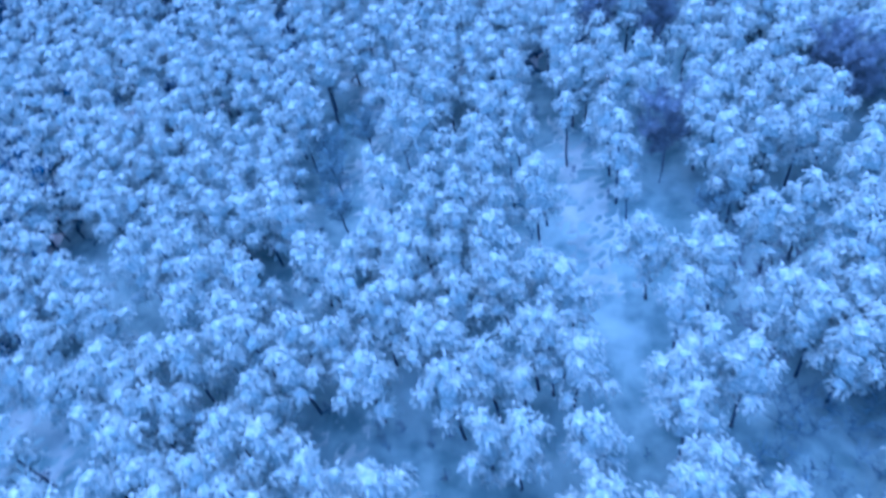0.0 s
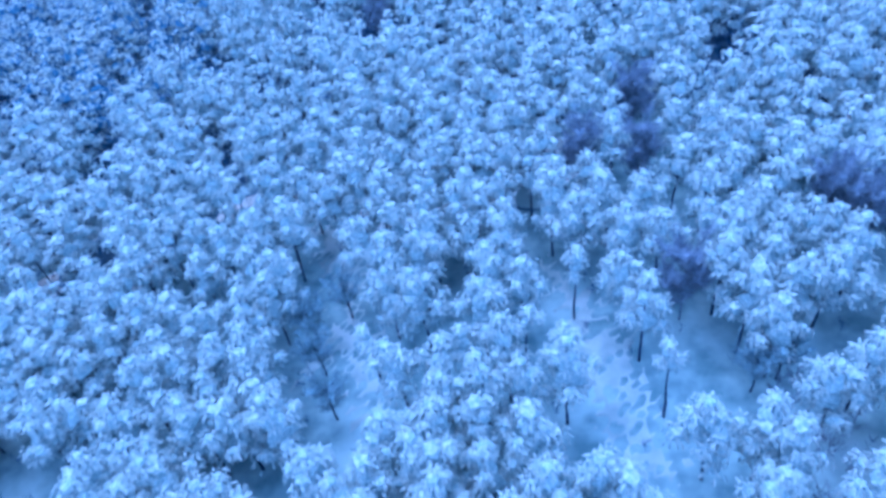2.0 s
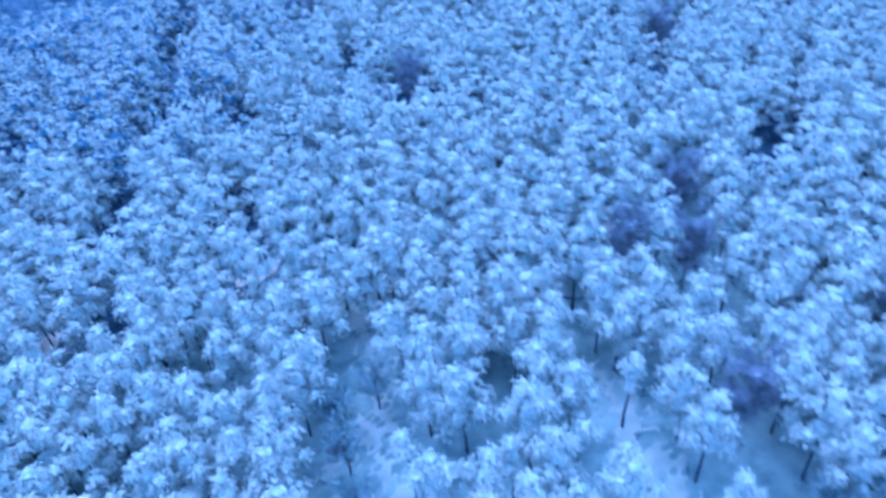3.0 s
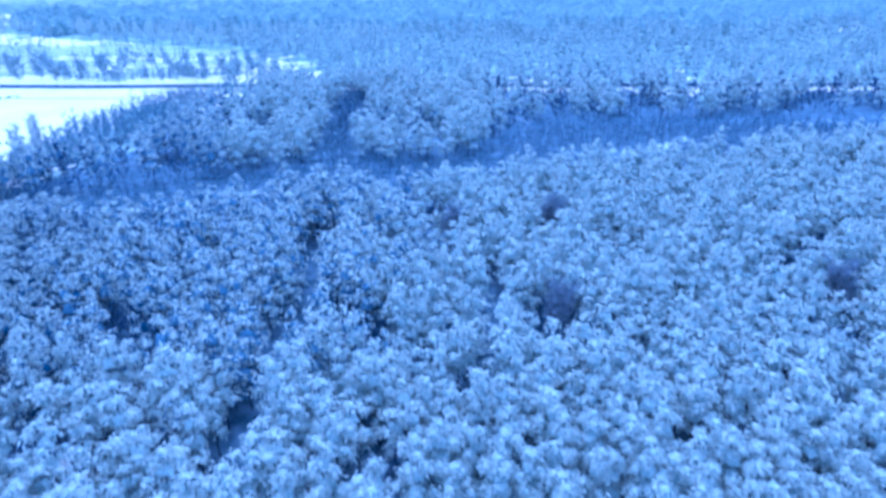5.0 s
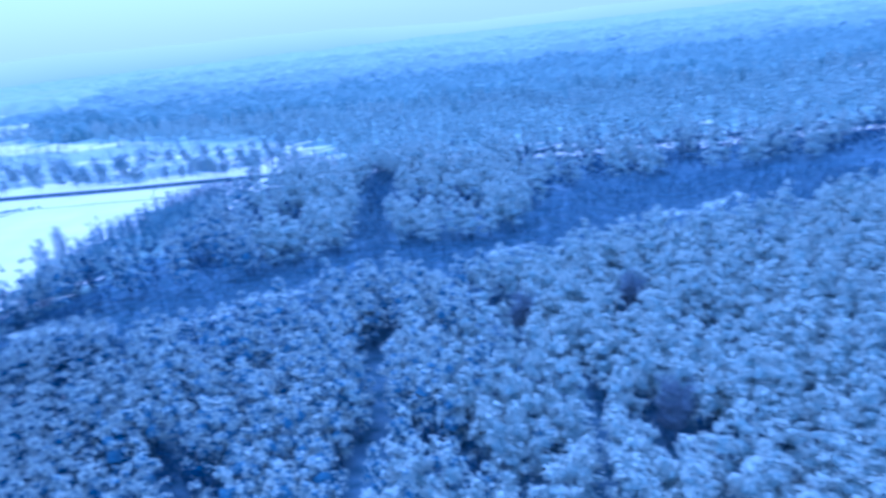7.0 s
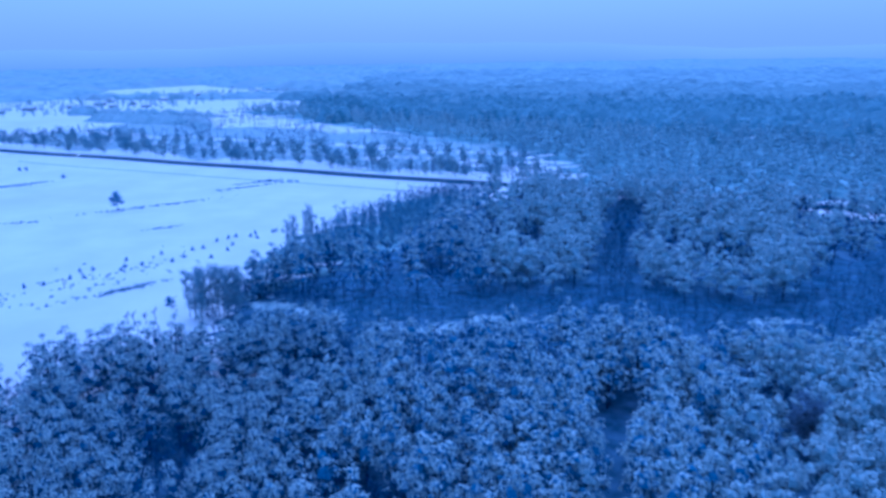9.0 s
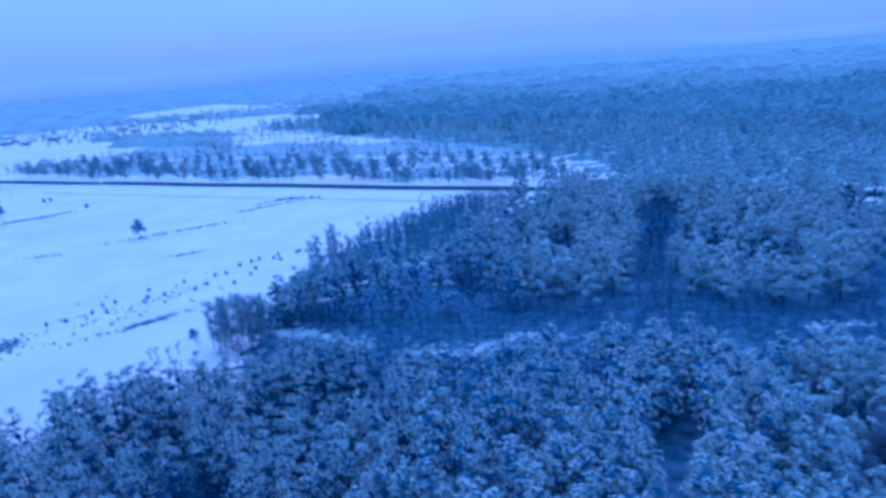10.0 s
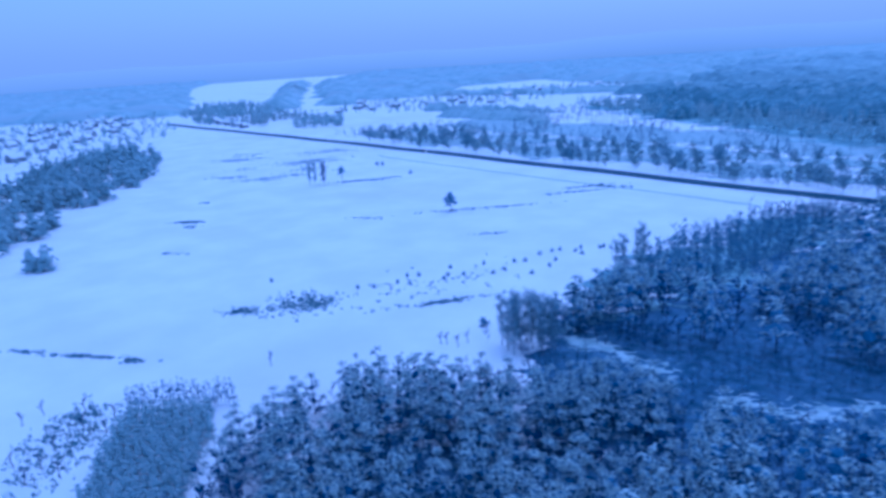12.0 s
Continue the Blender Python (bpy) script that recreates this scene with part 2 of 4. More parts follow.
def pine_parts(seed, height, radius, lobes, sprays, low=0.5, size=1.0, sides=8, loaded=0.8, limbs=99, skirt=-0.3, lobe=(0.4, 0.54), base=0.2, slim=1.0, core=0.92, uneven=0.07):
    """Trunk, needle crown and snow of one pine, as three Soups: boughs round the stem, each a mass of needles under drooping sprays."""
    rng = np.random.default_rng(seed)
    trunk, crown, snow = Soup(), Soup(), Soup()
    lean = rng.normal(0, 0.035, 2) * height
    z = np.linspace(-0.3, height * 0.93, 5)
    zc = np.clip(z, 0, None) / height
    line = np.stack([lean[0] * zc ** 1.5 + rng.normal(0, 0.06, 5), lean[1] * zc ** 1.5 + rng.normal(0, 0.06, 5), z], 1)
    line[0, :2] = 0
    tube(trunk, line, np.linspace(0.17, 0.04, 5) * (height / 12), 5 if limbs else 3)
    u = (np.arange(lobes) + rng.uniform(0.2, 0.8, lobes)) / lobes
    u[-1] = 1.0
    ang = np.arange(lobes) * 2.4 + rng.uniform(0, 1.3, lobes)
    prof = np.where(u < 0.3, 0.8 + 0.2 * u / 0.3, np.sqrt(np.clip(1 - ((u - 0.3) / 0.72) ** 2, 0, 1)))
    rad = radius * rng.uniform(*lobe, lobes) * (1.0 - 0.15 * u)
    rr = np.clip(radius * prof * rng.uniform(0.75, 1.15, lobes) - 0.8 * rad, 0.0, None)
    rr[-1] *= 0.3
    zz = height * (low + (1 - low) * u) - 0.75 * rad - 0.15 * rr
    axis = np.stack([np.interp(zz, z, line[:, 0]), np.interp(zz, z, line[:, 1])], 1)
    cen = np.stack([axis[:, 0] + rr * np.cos(ang), axis[:, 1] + rr * np.sin(ang), zz], 1)
    for c, a in list(zip(cen, axis))[:limbs]:
        start = np.array([a[0], a[1], c[2] - 0.6])
        if np.linalg.norm(c[:2] - a) > 0.5:
            tube(trunk, [start, (start + c) / 2 + (0, 0, 0.12), c], [0.06, 0.045, 0.02], 3)
    # the inner mass of the crown, then its boughs
    heart = height * np.array([low + 0.3 * (1 - low), low + 0.66 * (1 - low)]) - 0.3 * radius
    mid = np.stack([np.interp(heart, z, line[:, 0]), np.interp(heart, z, line[:, 1]), heart], 1)
    crown.add(*cores(rng, mid, radius * np.array([0.58, 0.46]) * min(1.0, core / 0.8), sides, 0.8))
    v, f = cores(rng, cen, rad * core, sides)
    # snow lies on the tops of the boughs, thinner on the lower ones
    k = np.arange(len(f)) % 4
    chance = np.array([0.6, 0.15, 0.3, 0.0])[k] * np.repeat(loaded * np.clip(base + 0.2 + 0.6 * u, 0, 1), 4 * sides)
    white = rng.uniform(0, 1, len(f)) < chance
    crown.add(v, f[~white])
    snow.add(v, f[white])
    v, f, s = fingers(rng, cen, rad, sprays, size, skirt, full=limbs > 2, slim=slim)
    # upper branches and sides catch the snow; darker lower ones paint crown shading too
    hold = 0.62 * np.repeat(u, sprays) + 0.38 * s + rng.normal(0, uneven, len(s))
    bare = hold < 0.62 - base - 0.3 * loaded
    snow.add(v, f[~bare])
    crown.add(v, f[bare])
    return trunk, compact(crown), compact(snow)


def compact(soup):
    """Drop the vertices that no face uses."""
    v, f, m = soup.arrays()
    used, inv = np.unique(f.ravel(), return_inverse=True)
    s = Soup()
    s.add(v[used], inv.reshape(-1, 3))
    return s


def bare_parts(seed, height, spread, limbs, twigs, trunk_r=0.13, low=0.3, w=0.03, rise=(0.8, 1.6)):
    """Trunk with limbs, and the twigs of a leafless tree."""
    rng = np.random.default_rng(seed)
    trunk, crown = Soup(), Soup()
    z = np.linspace(-0.3, height * 0.85, 5)
    line = np.stack([rng.normal(0, 0.12, 5), rng.normal(0, 0.12, 5), z], 1)
    line[0, :2] = 0
    tube(trunk, line, np.linspace(trunk_r, 0.03, 5), 5)
    ends = []
    for k in range(limbs):
        h = height * rng.uniform(low, 0.8)
        a = k * 2.4 + rng.uniform(0, 1)
        r = spread * rng.uniform(0.5, 1.0)
        p = np.array([np.interp(h, z, line[:, 0]), np.interp(h, z, line[:, 1]), h])
        q = p + (r * math.cos(a), r * math.sin(a), min(height * 0.98 - h, r * rng.uniform(*rise)))
        mid = (p + q) / 2 + (0, 0, -0.1 * r)
        tube(trunk, [p, mid, q], [0.05, 0.03, 0.012], 3)
        ends += [(p, mid, q)]
    ends = np.array(ends)
    k = rng.integers(0, limbs, twigs)
    t = rng.uniform(0.25, 1.0, twigs)[:, None]
    p = np.where(t < 0.5, ends[k, 0] + (ends[k, 1] - ends[k, 0]) * t * 2, ends[k, 1] + (ends[k, 2] - ends[k, 1]) * (t * 2 - 1))
    d = rng.normal(0, 1, (twigs, 3)) * (0.7, 0.7, 0.5) + (0, 0, 0.6)
    d /= np.linalg.norm(d, axis=1, keepdims=True)
    L = rng.uniform(0.6, 1.5, twigs)[:, None] * height / 11
    s = np.cross(d, rng.normal(0, 1, (twigs, 3)))
    s /= np.linalg.norm(s, axis=1, keepdims=True)
    v = np.stack([p - s * w, p + s * w, p + d * L, p + d * L * 0.45 + s * 0.35 * L + (0, 0, 0.1)], 1)
    off = 4 * np.arange(twigs)[:, None]
    crown.add(v.reshape(-1, 3), np.array([(0, 1, 2)])[None] + off[:, None])
    sub = np.stack([p + d * L * 0.4, p + d * L * 0.4 + d * 2 * w, p + d * L * 0.6 + s * 0.45 * L], 1)
    crown.add(sub.reshape(-1, 3), (np.arange(3)[None] + 3 * np.arange(twigs)[:, None]))
    return trunk, compact(crown)


def part(name, data, parent, label=""):
    ob = new(name, data)
    ob.parent = parent
    return tagged(ob, label)


def inside(p, poly):
    """Which of the points p lie in the polygon."""
    x, y = p[:, 0], p[:, 1]
    hit, q = np.zeros(len(p), bool), list(poly)
    for (x1, y1), (x2, y2) in zip(q, q[1:] + q[:1]):
        if y1 != y2:
            hit ^= ((y1 > y) != (y2 > y)) & (x < (x2 - x1) * (y - y1) / (y2 - y1) + x1)
    return hit


def near_line(p, line, width):
    """Which of the points p lie within width of a polyline."""
    hit, q = np.zeros(len(p), bool), np.asarray(line, float)
    for a, b in zip(q[:-1], q[1:]):
        d = b - a
        t = np.clip(((p - a) @ d) / (d @ d), 0, 1)[:, None]
        hit |= np.linalg.norm(p - a - t * d, axis=1) < width
    return hit


def scatter(poly, step, seed, jitter=0.38):
    """Jittered places on a staggered grid in a polygon."""
    rng = np.random.default_rng(seed)
    q = np.asarray(poly, float)
    lo, hi = q.min(0), q.max(0)
    nx, ny = int((hi[0] - lo[0]) / step) + 2, int((hi[1] - lo[1]) / (step * 0.87)) + 2
    gx, gy = np.meshgrid(np.arange(nx), np.arange(ny))
    p = np.stack([lo[0] + (gx + 0.5 * (gy % 2)).ravel() * step, lo[1] + gy.ravel() * step * 0.87], 1)
    p += rng.uniform(-jitter, jitter, p.shape) * step
    return p[inside(p, poly)]


def patchy(p, freq):
    """A smooth uneven value over the plan, about -1.5 to 1.5."""
    x, y = p[:, 0] * freq, p[:, 1] * freq
    return np.sin(x + 1.7 * np.sin(0.6 * y)) + 0.6 * np.sin(1.3 * y + 1.1 * np.sin(0.8 * x) + 2) + 0.3 * np.sin(2.3 * x - 1.9 * y)


def loose(poly, step, seed, freq):
    """Places in a polygon, thinned out in patches."""
    p = scatter(poly, step, seed, 0.6)
    return p[patchy(p, freq) > -0.45]


def ground_z(x, y):
    """Height of the ground: almost flat, gently uneven."""
    return 0.25 * np.sin(np.asarray(x) * 0.05 + 1) * np.sin(np.asarray(y) * 0.043)


def stand(name, places, variants, mats, seed, label, category, scale=(0.85, 1.15)):
    """Many trees of a few kinds joined into one object of kind stuff."""
    rng = np.random.default_rng(seed)
    soup = Soup()
    kinds = [[s.arrays() for s in v] for v in variants]
    for x, y in places:
        kind = kinds[rng.integers(len(kinds))]
        a, s, h = rng.uniform(0, 2 * math.pi), rng.uniform(*scale), rng.uniform(*scale)
        c, n = math.cos(a) * s, math.sin(a) * s
        z = float(ground_z(x, y))
        for mi, (v, f, m) in enumerate(kind):
            w = np.stack([c * v[:, 0] - n * v[:, 1] + x, n * v[:, 0] + c * v[:, 1] + y, v[:, 2] * h + z], 1)
            soup.add(w, f, mi)
    ob = new(name, soup.mesh(name, mats))
    return tagged(ob, label, category, kind="stuff")


# ---------------------------------------------------------------- ground, road
def build_ground():
    edge = np.concatenate([np.linspace(-4500, -700, 20)[:-1], np.linspace(-700, 500, 151), np.linspace(500, 4500, 20)[1:]])
    gx, gy = np.meshgrid(edge, edge + 100)
    v = np.stack([gx.ravel(), gy.ravel(), ground_z(gx.ravel(), gy.ravel())], 1)
    n = len(edge)
    i = (np.arange(n - 1)[None] + n * np.arange(n - 1)[:, None]).ravel()
    f = np.concatenate([np.stack([i, i + 1, i + n + 1], 1), np.stack([i, i + n + 1, i + n], 1)])
    s = Soup()
    s.add(v, f)
    return tagged(new("ground", s.mesh("ground", [M_SNOW], True)), "wide flat ground under smooth fresh snow", "ground", kind="structure")


build_ground()


def sheet(name, poly, cell, height, mat, label, category, seed, rough=0.0, kind="structure", ragged=0.0, feather=1.1):
    """A sheet of cells over a polygon, its heights uneven by rough; its rim falls to the ground."""
    rng = np.random.default_rng(seed)
    q = np.asarray(poly, float)
    pad = 4 * cell + 2 * ragged
    lo, hi = q.min(0) - pad, q.max(0) + pad
    nx, ny = int((hi[0] - lo[0]) / cell) + 2, int((hi[1] - lo[1]) / cell) + 2
    gx, gy = np.meshgrid(lo[0] + cell * np.arange(nx), lo[1] + cell * np.arange(ny))
    p = np.stack([gx.ravel(), gy.ravel()], 1) + rng.uniform(-0.3, 0.3, (nx * ny, 2)) * cell
    core = inside(p + ragged * np.stack([patchy(p, 0.35 / cell), patchy(p[:, ::-1], 0.31 / cell)], 1) + (ragged > 0) * (height < 1) * rng.normal(0, feather * cell, p.shape), poly)
    z = np.where(core, height * (1 + rough * rng.normal(0, 1, len(p)).clip(-1.8, 1.8)), -0.2) + ground_z(p[:, 0], p[:, 1])
    i = (np.arange(nx - 1)[None] + nx * np.arange(ny - 1)[:, None]).ravel()
    f = np.concatenate([np.stack([i, i + 1, i + nx + 1], 1), np.stack([i, i + nx + 1, i + nx], 1)])
    f = f[core[f].any(1)]
    s = Soup()
    s.add(np.column_stack([p, z]), f)
    return tagged(new(name, compact(s).mesh(name, [mat], True)), label, category, kind=kind)


def strip(name, y_of, x0, x1, profile, mat, label, category):
    """A long strip along x with a cross profile of (offset, height)."""
    xs = np.linspace(x0, x1, 150)
    v = [(x, y_of(x) + o, h + float(ground_z(x, y_of(x)))) for x in xs for o, h in profile]
    k, s = len(profile), Soup()
    f = []
    for i in range(len(xs) - 1):
        for j in range(k - 1):
            a = i * k + j
            f += [(a, a + k, a + k + 1), (a, a + k + 1, a + 1)]
    s.add(v, f)
    return tagged(new(name, s.mesh(name, [mat], True)), label, category, kind="structure")


def road_y(x):
    return 382.0 - 12.0 * min(1.0, max(0.0, (-x - 450) / 450)) ** 1.5


strip("verge", road_y, -1000, 420, [(-10.5, -0.3), (-6.6, 0.55), (6.6, 0.55), (10.0, -0.3)], M_SNOW, "low snow-covered road bank", "verge")
strip("road", road_y, -1000, 420, [(-5.6, 0.59), (0, 0.68), (5.6, 0.59)], M_ASPHALT, "straight dark asphalt road between snow verges", "road")

# ---------------------------------------------------------------- the near pine stand
NEAR = [(-74, 10), (38, 10), (58, 95), (102, 170), (135, 250), (165, 289), (92, 259), (14, 231), (-10, 226), (-33, 212), (-57, 208), (-78, 203), (-100, 197), (-119, 185), (-130, 181),
        (-145, 179), (-156, 175), (-167, 171), (-176, 163), (-182, 151), (-182, 136), (-178, 123), (-168, 112), (-157, 92), (-108, 84)]
RIDE_A = [(-61, 98), (-63, 130), (-65, 156), (-68, 187)]
RIDE_B = [(-31, 116), (-29, 143), (-29, 156), (-47, 174), (-50, 192)]
RIDE_C = [(-80, 238), (-88, 275), (-97, 346)]
# ground that lies open to the sky, each with the room that its sight needs among the crowns
PLUMS = [(13, 63), (33, 72), (35, 69), (18, 99), (15, 86), (8, 88), (-39, 177), (-17, 183), (-18, 140), (31, 151)]
GLADES = [
    [(-29, 91), (-26, 84), (-24, 74), (-26, 68), (-30, 64)],
    [(-27, 80), (-24, 74), (-22, 65), (-23, 60), (-27, 58)],
    [(-26, 66), (-22, 60), (-24, 54)],
    [(-23, 59), (-20, 54), (-22, 49)],
    [(-28, 68), (-28, 60), (-25, 53)],
    [(-26, 61), (-25, 54), (-23, 47)],
    [(-1, 79), (-2, 70), (4, 69), (3, 58), (2, 50), (7, 45)],
    [(-2, 70), (-3, 62), (2, 61), (1, 52), (1, 45), (4, 41)],
    [(5, 62), (8, 50), (7, 43)],
    [(3, 55), (5, 45), (4, 39)],
]
CLEARINGS = [
    [(-2, 45), (4, 42), (6, 34), (4, 27), (-2, 24)],
    [(-2, 38), (3, 36), (5, 29), (4, 24), (-2, 21)],
    [(-23, 30), (-17, 34), (-15, 27), (-9, 24), (-2, 24)],
    [(-20, 25), (-15, 29), (-13, 23), (-8, 21), (-2, 20)],
    [(19, 51), (21, 45), (19, 38), (20, 34)],
    [(16, 44), (18, 39), (17, 33), (17, 29)],
    [(18, 31), (21, 28), (25, 29), (20, 24), (17, 25)],
    [(16, 26), (18, 24), (22, 25), (17, 20), (15, 22)],
]
SMALL_GAPS = [
    [(-62, 34), (-56, 31), (-52, 28)],
    [(-53, 29), (-48, 27), (-44, 24)],
    [(12, 56), (16, 53), (21, 52)],
    [(9, 50), (13, 48), (16, 47)],
    [(29, 60), (33, 61)],
    [(23, 53), (27, 54)],
    [(23, 48), (22, 41)],
    [(18, 43), (17, 38)],
    [(-51, 48), (-45, 43)],
    [(-44, 41), (-38, 37)],
    [(-59, 58), (-58, 54)],
    [(-52, 52), (-51, 48)],
    [(-8, 65), (-13, 69)],
    [(-9, 58), (-13, 61)],
]
HOLLOWS = np.array([(-148, 135), (-151, 139), (-145, 138), (-155, 144), (-142, 142), (-106, 177), (-101, 183), (-113, 196), (-108, 202), (-120, 190), (-97, 178), (-88, 177), (-27, 149), (-47, 186), (-12, 185), (-39, 177), (-17, 183), (-18, 140), (50, 185), (31, 151), (19, 131), (-103, 149), (-98, 131), (-87, 147), (-13, 112), (-153, 138), (-108, 138), (-161, 140), (-148, 143), (-118, 191), (20, 103), (16, 87), (7, 88), (33, 73)])
# pines that stand out singly
SOUTH = [(14.4, 19.3), (-26, 20), (-14.9, 21.2), (-30.6, 21.2), (-20.7, 21.3), (-39.2, 21.6), (10.4, 22), (-35.5, 22.3), (-4.6, 24.1), (-38.3, 24.1), (-6.9, 24.9), (1.5, 25), (-24.8, 25.1), (-29.2, 26.2), (9.1, 26.6), (-43.1, 26.9), (-38.9, 28.4), (-9.8, 29), (-35.6, 29.5), (14.1, 29.6), (-28, 29.7), (8.5, 30.1), (0.6, 31), (-17.8, 31), (-48.5, 31.1), (22.5, 31.6), (12.1, 32.1), (-24.6, 32.2), (-44.5, 32.2), (-35.7, 33), (24.6, 33.1), (-53.9, 33.2), (-43.3, 34.3), (20.7, 34.4)]
SOUTH_MIDDLE = [(-28.7, 34.4), (-10.3, 34.5), (-39.1, 34.5), (-13.1, 34.9), (-52.3, 35.1), (-31.5, 35.3), (-21.6, 35.4), (-24.6, 35.9), (19.2, 36.8), (-17.3, 37.4), (10.4, 37.7), (25, 37.9), (-30.4, 37.9), (-33.5, 38.4), (-47.7, 39), (-50.7, 39.2), (22.6, 39.3), (-56.5, 39.5), (0.9, 39.7), (-37.5, 40.4), (-20.2, 40.6), (14.1, 41.4), (-5.6, 41.6), (-15.5, 41.7), (-1.8, 42), (-31.2, 42.1), (-23.4, 43), (12.9, 43.5), (-14, 44.1), (8.6, 44.2), (-40.9, 44.8), (-21, 44.8), (-52.7, 45), (-16.8, 45.2)]
MIDDLE = [(-34.6, 45.4), (-45.1, 45.5), (-56.3, 46), (20.3, 46.6), (-5.7, 46.8), (-38.8, 47.6), (23.6, 48.3), (-10.7, 48.3), (-19.3, 48.4), (-13.9, 48.6), (-42.1, 50.4), (-29.3, 51.1), (-6.3, 51.7), (-12.8, 52), (-33.2, 52.4), (-36.7, 52.4), (-9.6, 52.7), (18.6, 54), (-44.7, 54.5), (-52.8, 54.7), (-14.1, 55.2), (-17.6, 55.6), (-36.5, 56.2), (-49.4, 56.3), (17.3, 57.6), (-43.7, 58.2), (7.1, 58.3), (-32.3, 58.8), (22.8, 59), (25.9, 59.1), (-56.8, 59.3), (29.7, 61.5), (-50.8, 61.7)]
NORTH_MIDDLE = [(6.8, 63.2), (-55, 63.3), (-14.8, 64.3), (26.8, 64.9), (-4, 65.2), (29.3, 65.2), (-38.3, 65.3), (23.1, 65.8), (-6.8, 66.3), (-18.4, 66.8), (-57.2, 66.8), (-42.1, 66.9), (-46, 67.8), (-54.3, 67.9), (-31.6, 68.5), (20.3, 69.3), (-14.5, 70.3), (-4.3, 70.7), (-18.3, 71.2), (-8.5, 72.7), (26.2, 72.9), (-49.4, 73.3), (11.8, 73.6), (18.9, 73.8), (-40.2, 74), (-12.9, 74.8), (-20.8, 74.8), (38.7, 76), (1.6, 76.3), (-61.3, 76.5), (-53.7, 76.7), (24, 76.8), (-37.9, 76.9), (-34.5, 77.1)]
NORTH = [(-16.7, 77.8), (35.2, 78.2), (30.6, 78.4), (-44.6, 79.5), (-49.6, 79.7), (-4.2, 80), (7.6, 80.2), (18.1, 80.8), (-8.2, 81.1), (-12.3, 82.2), (27.9, 82.9), (-25.2, 84.5), (-42.7, 84.5), (-37, 85.3), (23.3, 85.6), (-52.2, 86.9), (3.6, 87.6), (-28.3, 87.7), (-33.5, 87.9), (-67.1, 88.3), (20.9, 89), (-6.5, 89.2), (-16.3, 89.4), (-1.1, 90.3), (-11.5, 92), (-50.5, 92.5), (-41.2, 93.9), (-20.8, 94.8), (-27.1, 95.2), (-36.7, 95.3), (-32.7, 95.5), (-69.8, 97.7), (-47.4, 101.2), (-25.9, 105.3), (-20.7, 107)]
THIN = [(1.8, 65.5), (-1, 55.6), (-4.8, 58.6), (7.4, 51.2), (-10.8, 57.6), (-20.2, 59.6), (-3.5, 29.6)]
single = np.array(SOUTH + SOUTH_MIDDLE + MIDDLE + NORTH_MIDDLE + NORTH + THIN)


def thin_out(p, fixed, gap):
    """Leave out the places nearer than gap to a fixed one."""
    d = np.linalg.norm(p[:, None] - fixed[None], axis=2).min(1)
    return p[d > gap]


fill = scatter(NEAR, 4.0, 11)
# pines give way to leafless trees here
MIXED = [(-142, 178), (-126, 168), (-104, 162), (-84, 184), (-92, 212), (-112, 204), (-128, 194)]
mixed_fill = inside(fill, MIXED) & (np.random.default_rng(26).uniform(0, 1, len(fill)) < 0.6)
mixed_places, fill = fill[mixed_fill], fill[~mixed_fill]
open_ground = near_line(fill, RIDE_A, 2.4) | near_line(fill, RIDE_B, 2.2)
for line in GLADES + CLEARINGS + SMALL_GAPS:
    open_ground |= near_line(fill, line, 2.9)
fill = thin_out(thin_out(fill[~open_ground], single, 3.0), HOLLOWS, 2.6)
fill = thin_out(fill, np.array([(x - q, y - 4 * q) for x, y in PLUMS for q in (0, 0.8, 1.6)]), 3.3)

order = np.argsort(np.hypot(fill[:, 0] + 12, fill[:, 1] - 60))
near_n = 300 - len(single)
closest, rest = np.concatenate([single, fill[order[:near_n]]]), fill[order[near_n:]]

FLOOR = [(-76, 6), (42, 6), (62, 98), (-84, 98), (-84, 84)]
# part of this floor's darkness is tree shade put into its colour
sheet("forest_floor", FLOOR, 3.5, 0.06, M_FLOOR, "thin patchy snow over litter between the trees, shade painted in", "ground", 12, 0.15, ragged=7.0)


def ribbon(line, half):
    """The outline of a strip along a polyline, tapered at its ends."""
    q = np.asarray(line, float)
    d = np.gradient(q, axis=0)
    d /= np.linalg.norm(d, axis=1, keepdims=True)
    side = np.stack([-d[:, 1], d[:, 0]], 1) * half * np.concatenate([[0.6], np.ones(len(q) - 2), [0.6]])[:, None]
    return [tuple(p) for p in np.concatenate([q + side, (q - side)[::-1]])]


for k, (line, half) in enumerate((([(-30, 94), (-26, 84), (-23.5, 74), (-24.5, 68), (-30, 64)], 2.4), ([(-25, 67), (-22, 60), (-23, 54)], 2.0), ([(0, 76), (3, 68), (3.2, 58), (3.5, 50), (7, 44)], 2.6),
                                  ([(-64, 36), (-57, 31), (-50, 26)], 3.0), ([(-24, 30), (-21, 27), (-20, 23)], 2.2))):
    sheet("glade_floor", ribbon(line, half), 0.6, 0.14, M_GLADE, "open snow in a glade of the pine stand", "ground", 300 + k, 0.08, ragged=0.8, feather=2.4)
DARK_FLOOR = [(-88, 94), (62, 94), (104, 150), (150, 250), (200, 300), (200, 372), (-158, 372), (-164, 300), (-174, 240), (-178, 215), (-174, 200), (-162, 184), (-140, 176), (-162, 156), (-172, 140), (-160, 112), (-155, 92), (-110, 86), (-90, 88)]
# dark sheet under the dense stand, shade painted into its colour
sheet("forest_floor", DARK_FLOOR, 3.5, 0.06, M_DUFF, "needle litter and snow patches under dense trees, shade painted in", "ground", 13, 0.15, ragged=5.0)

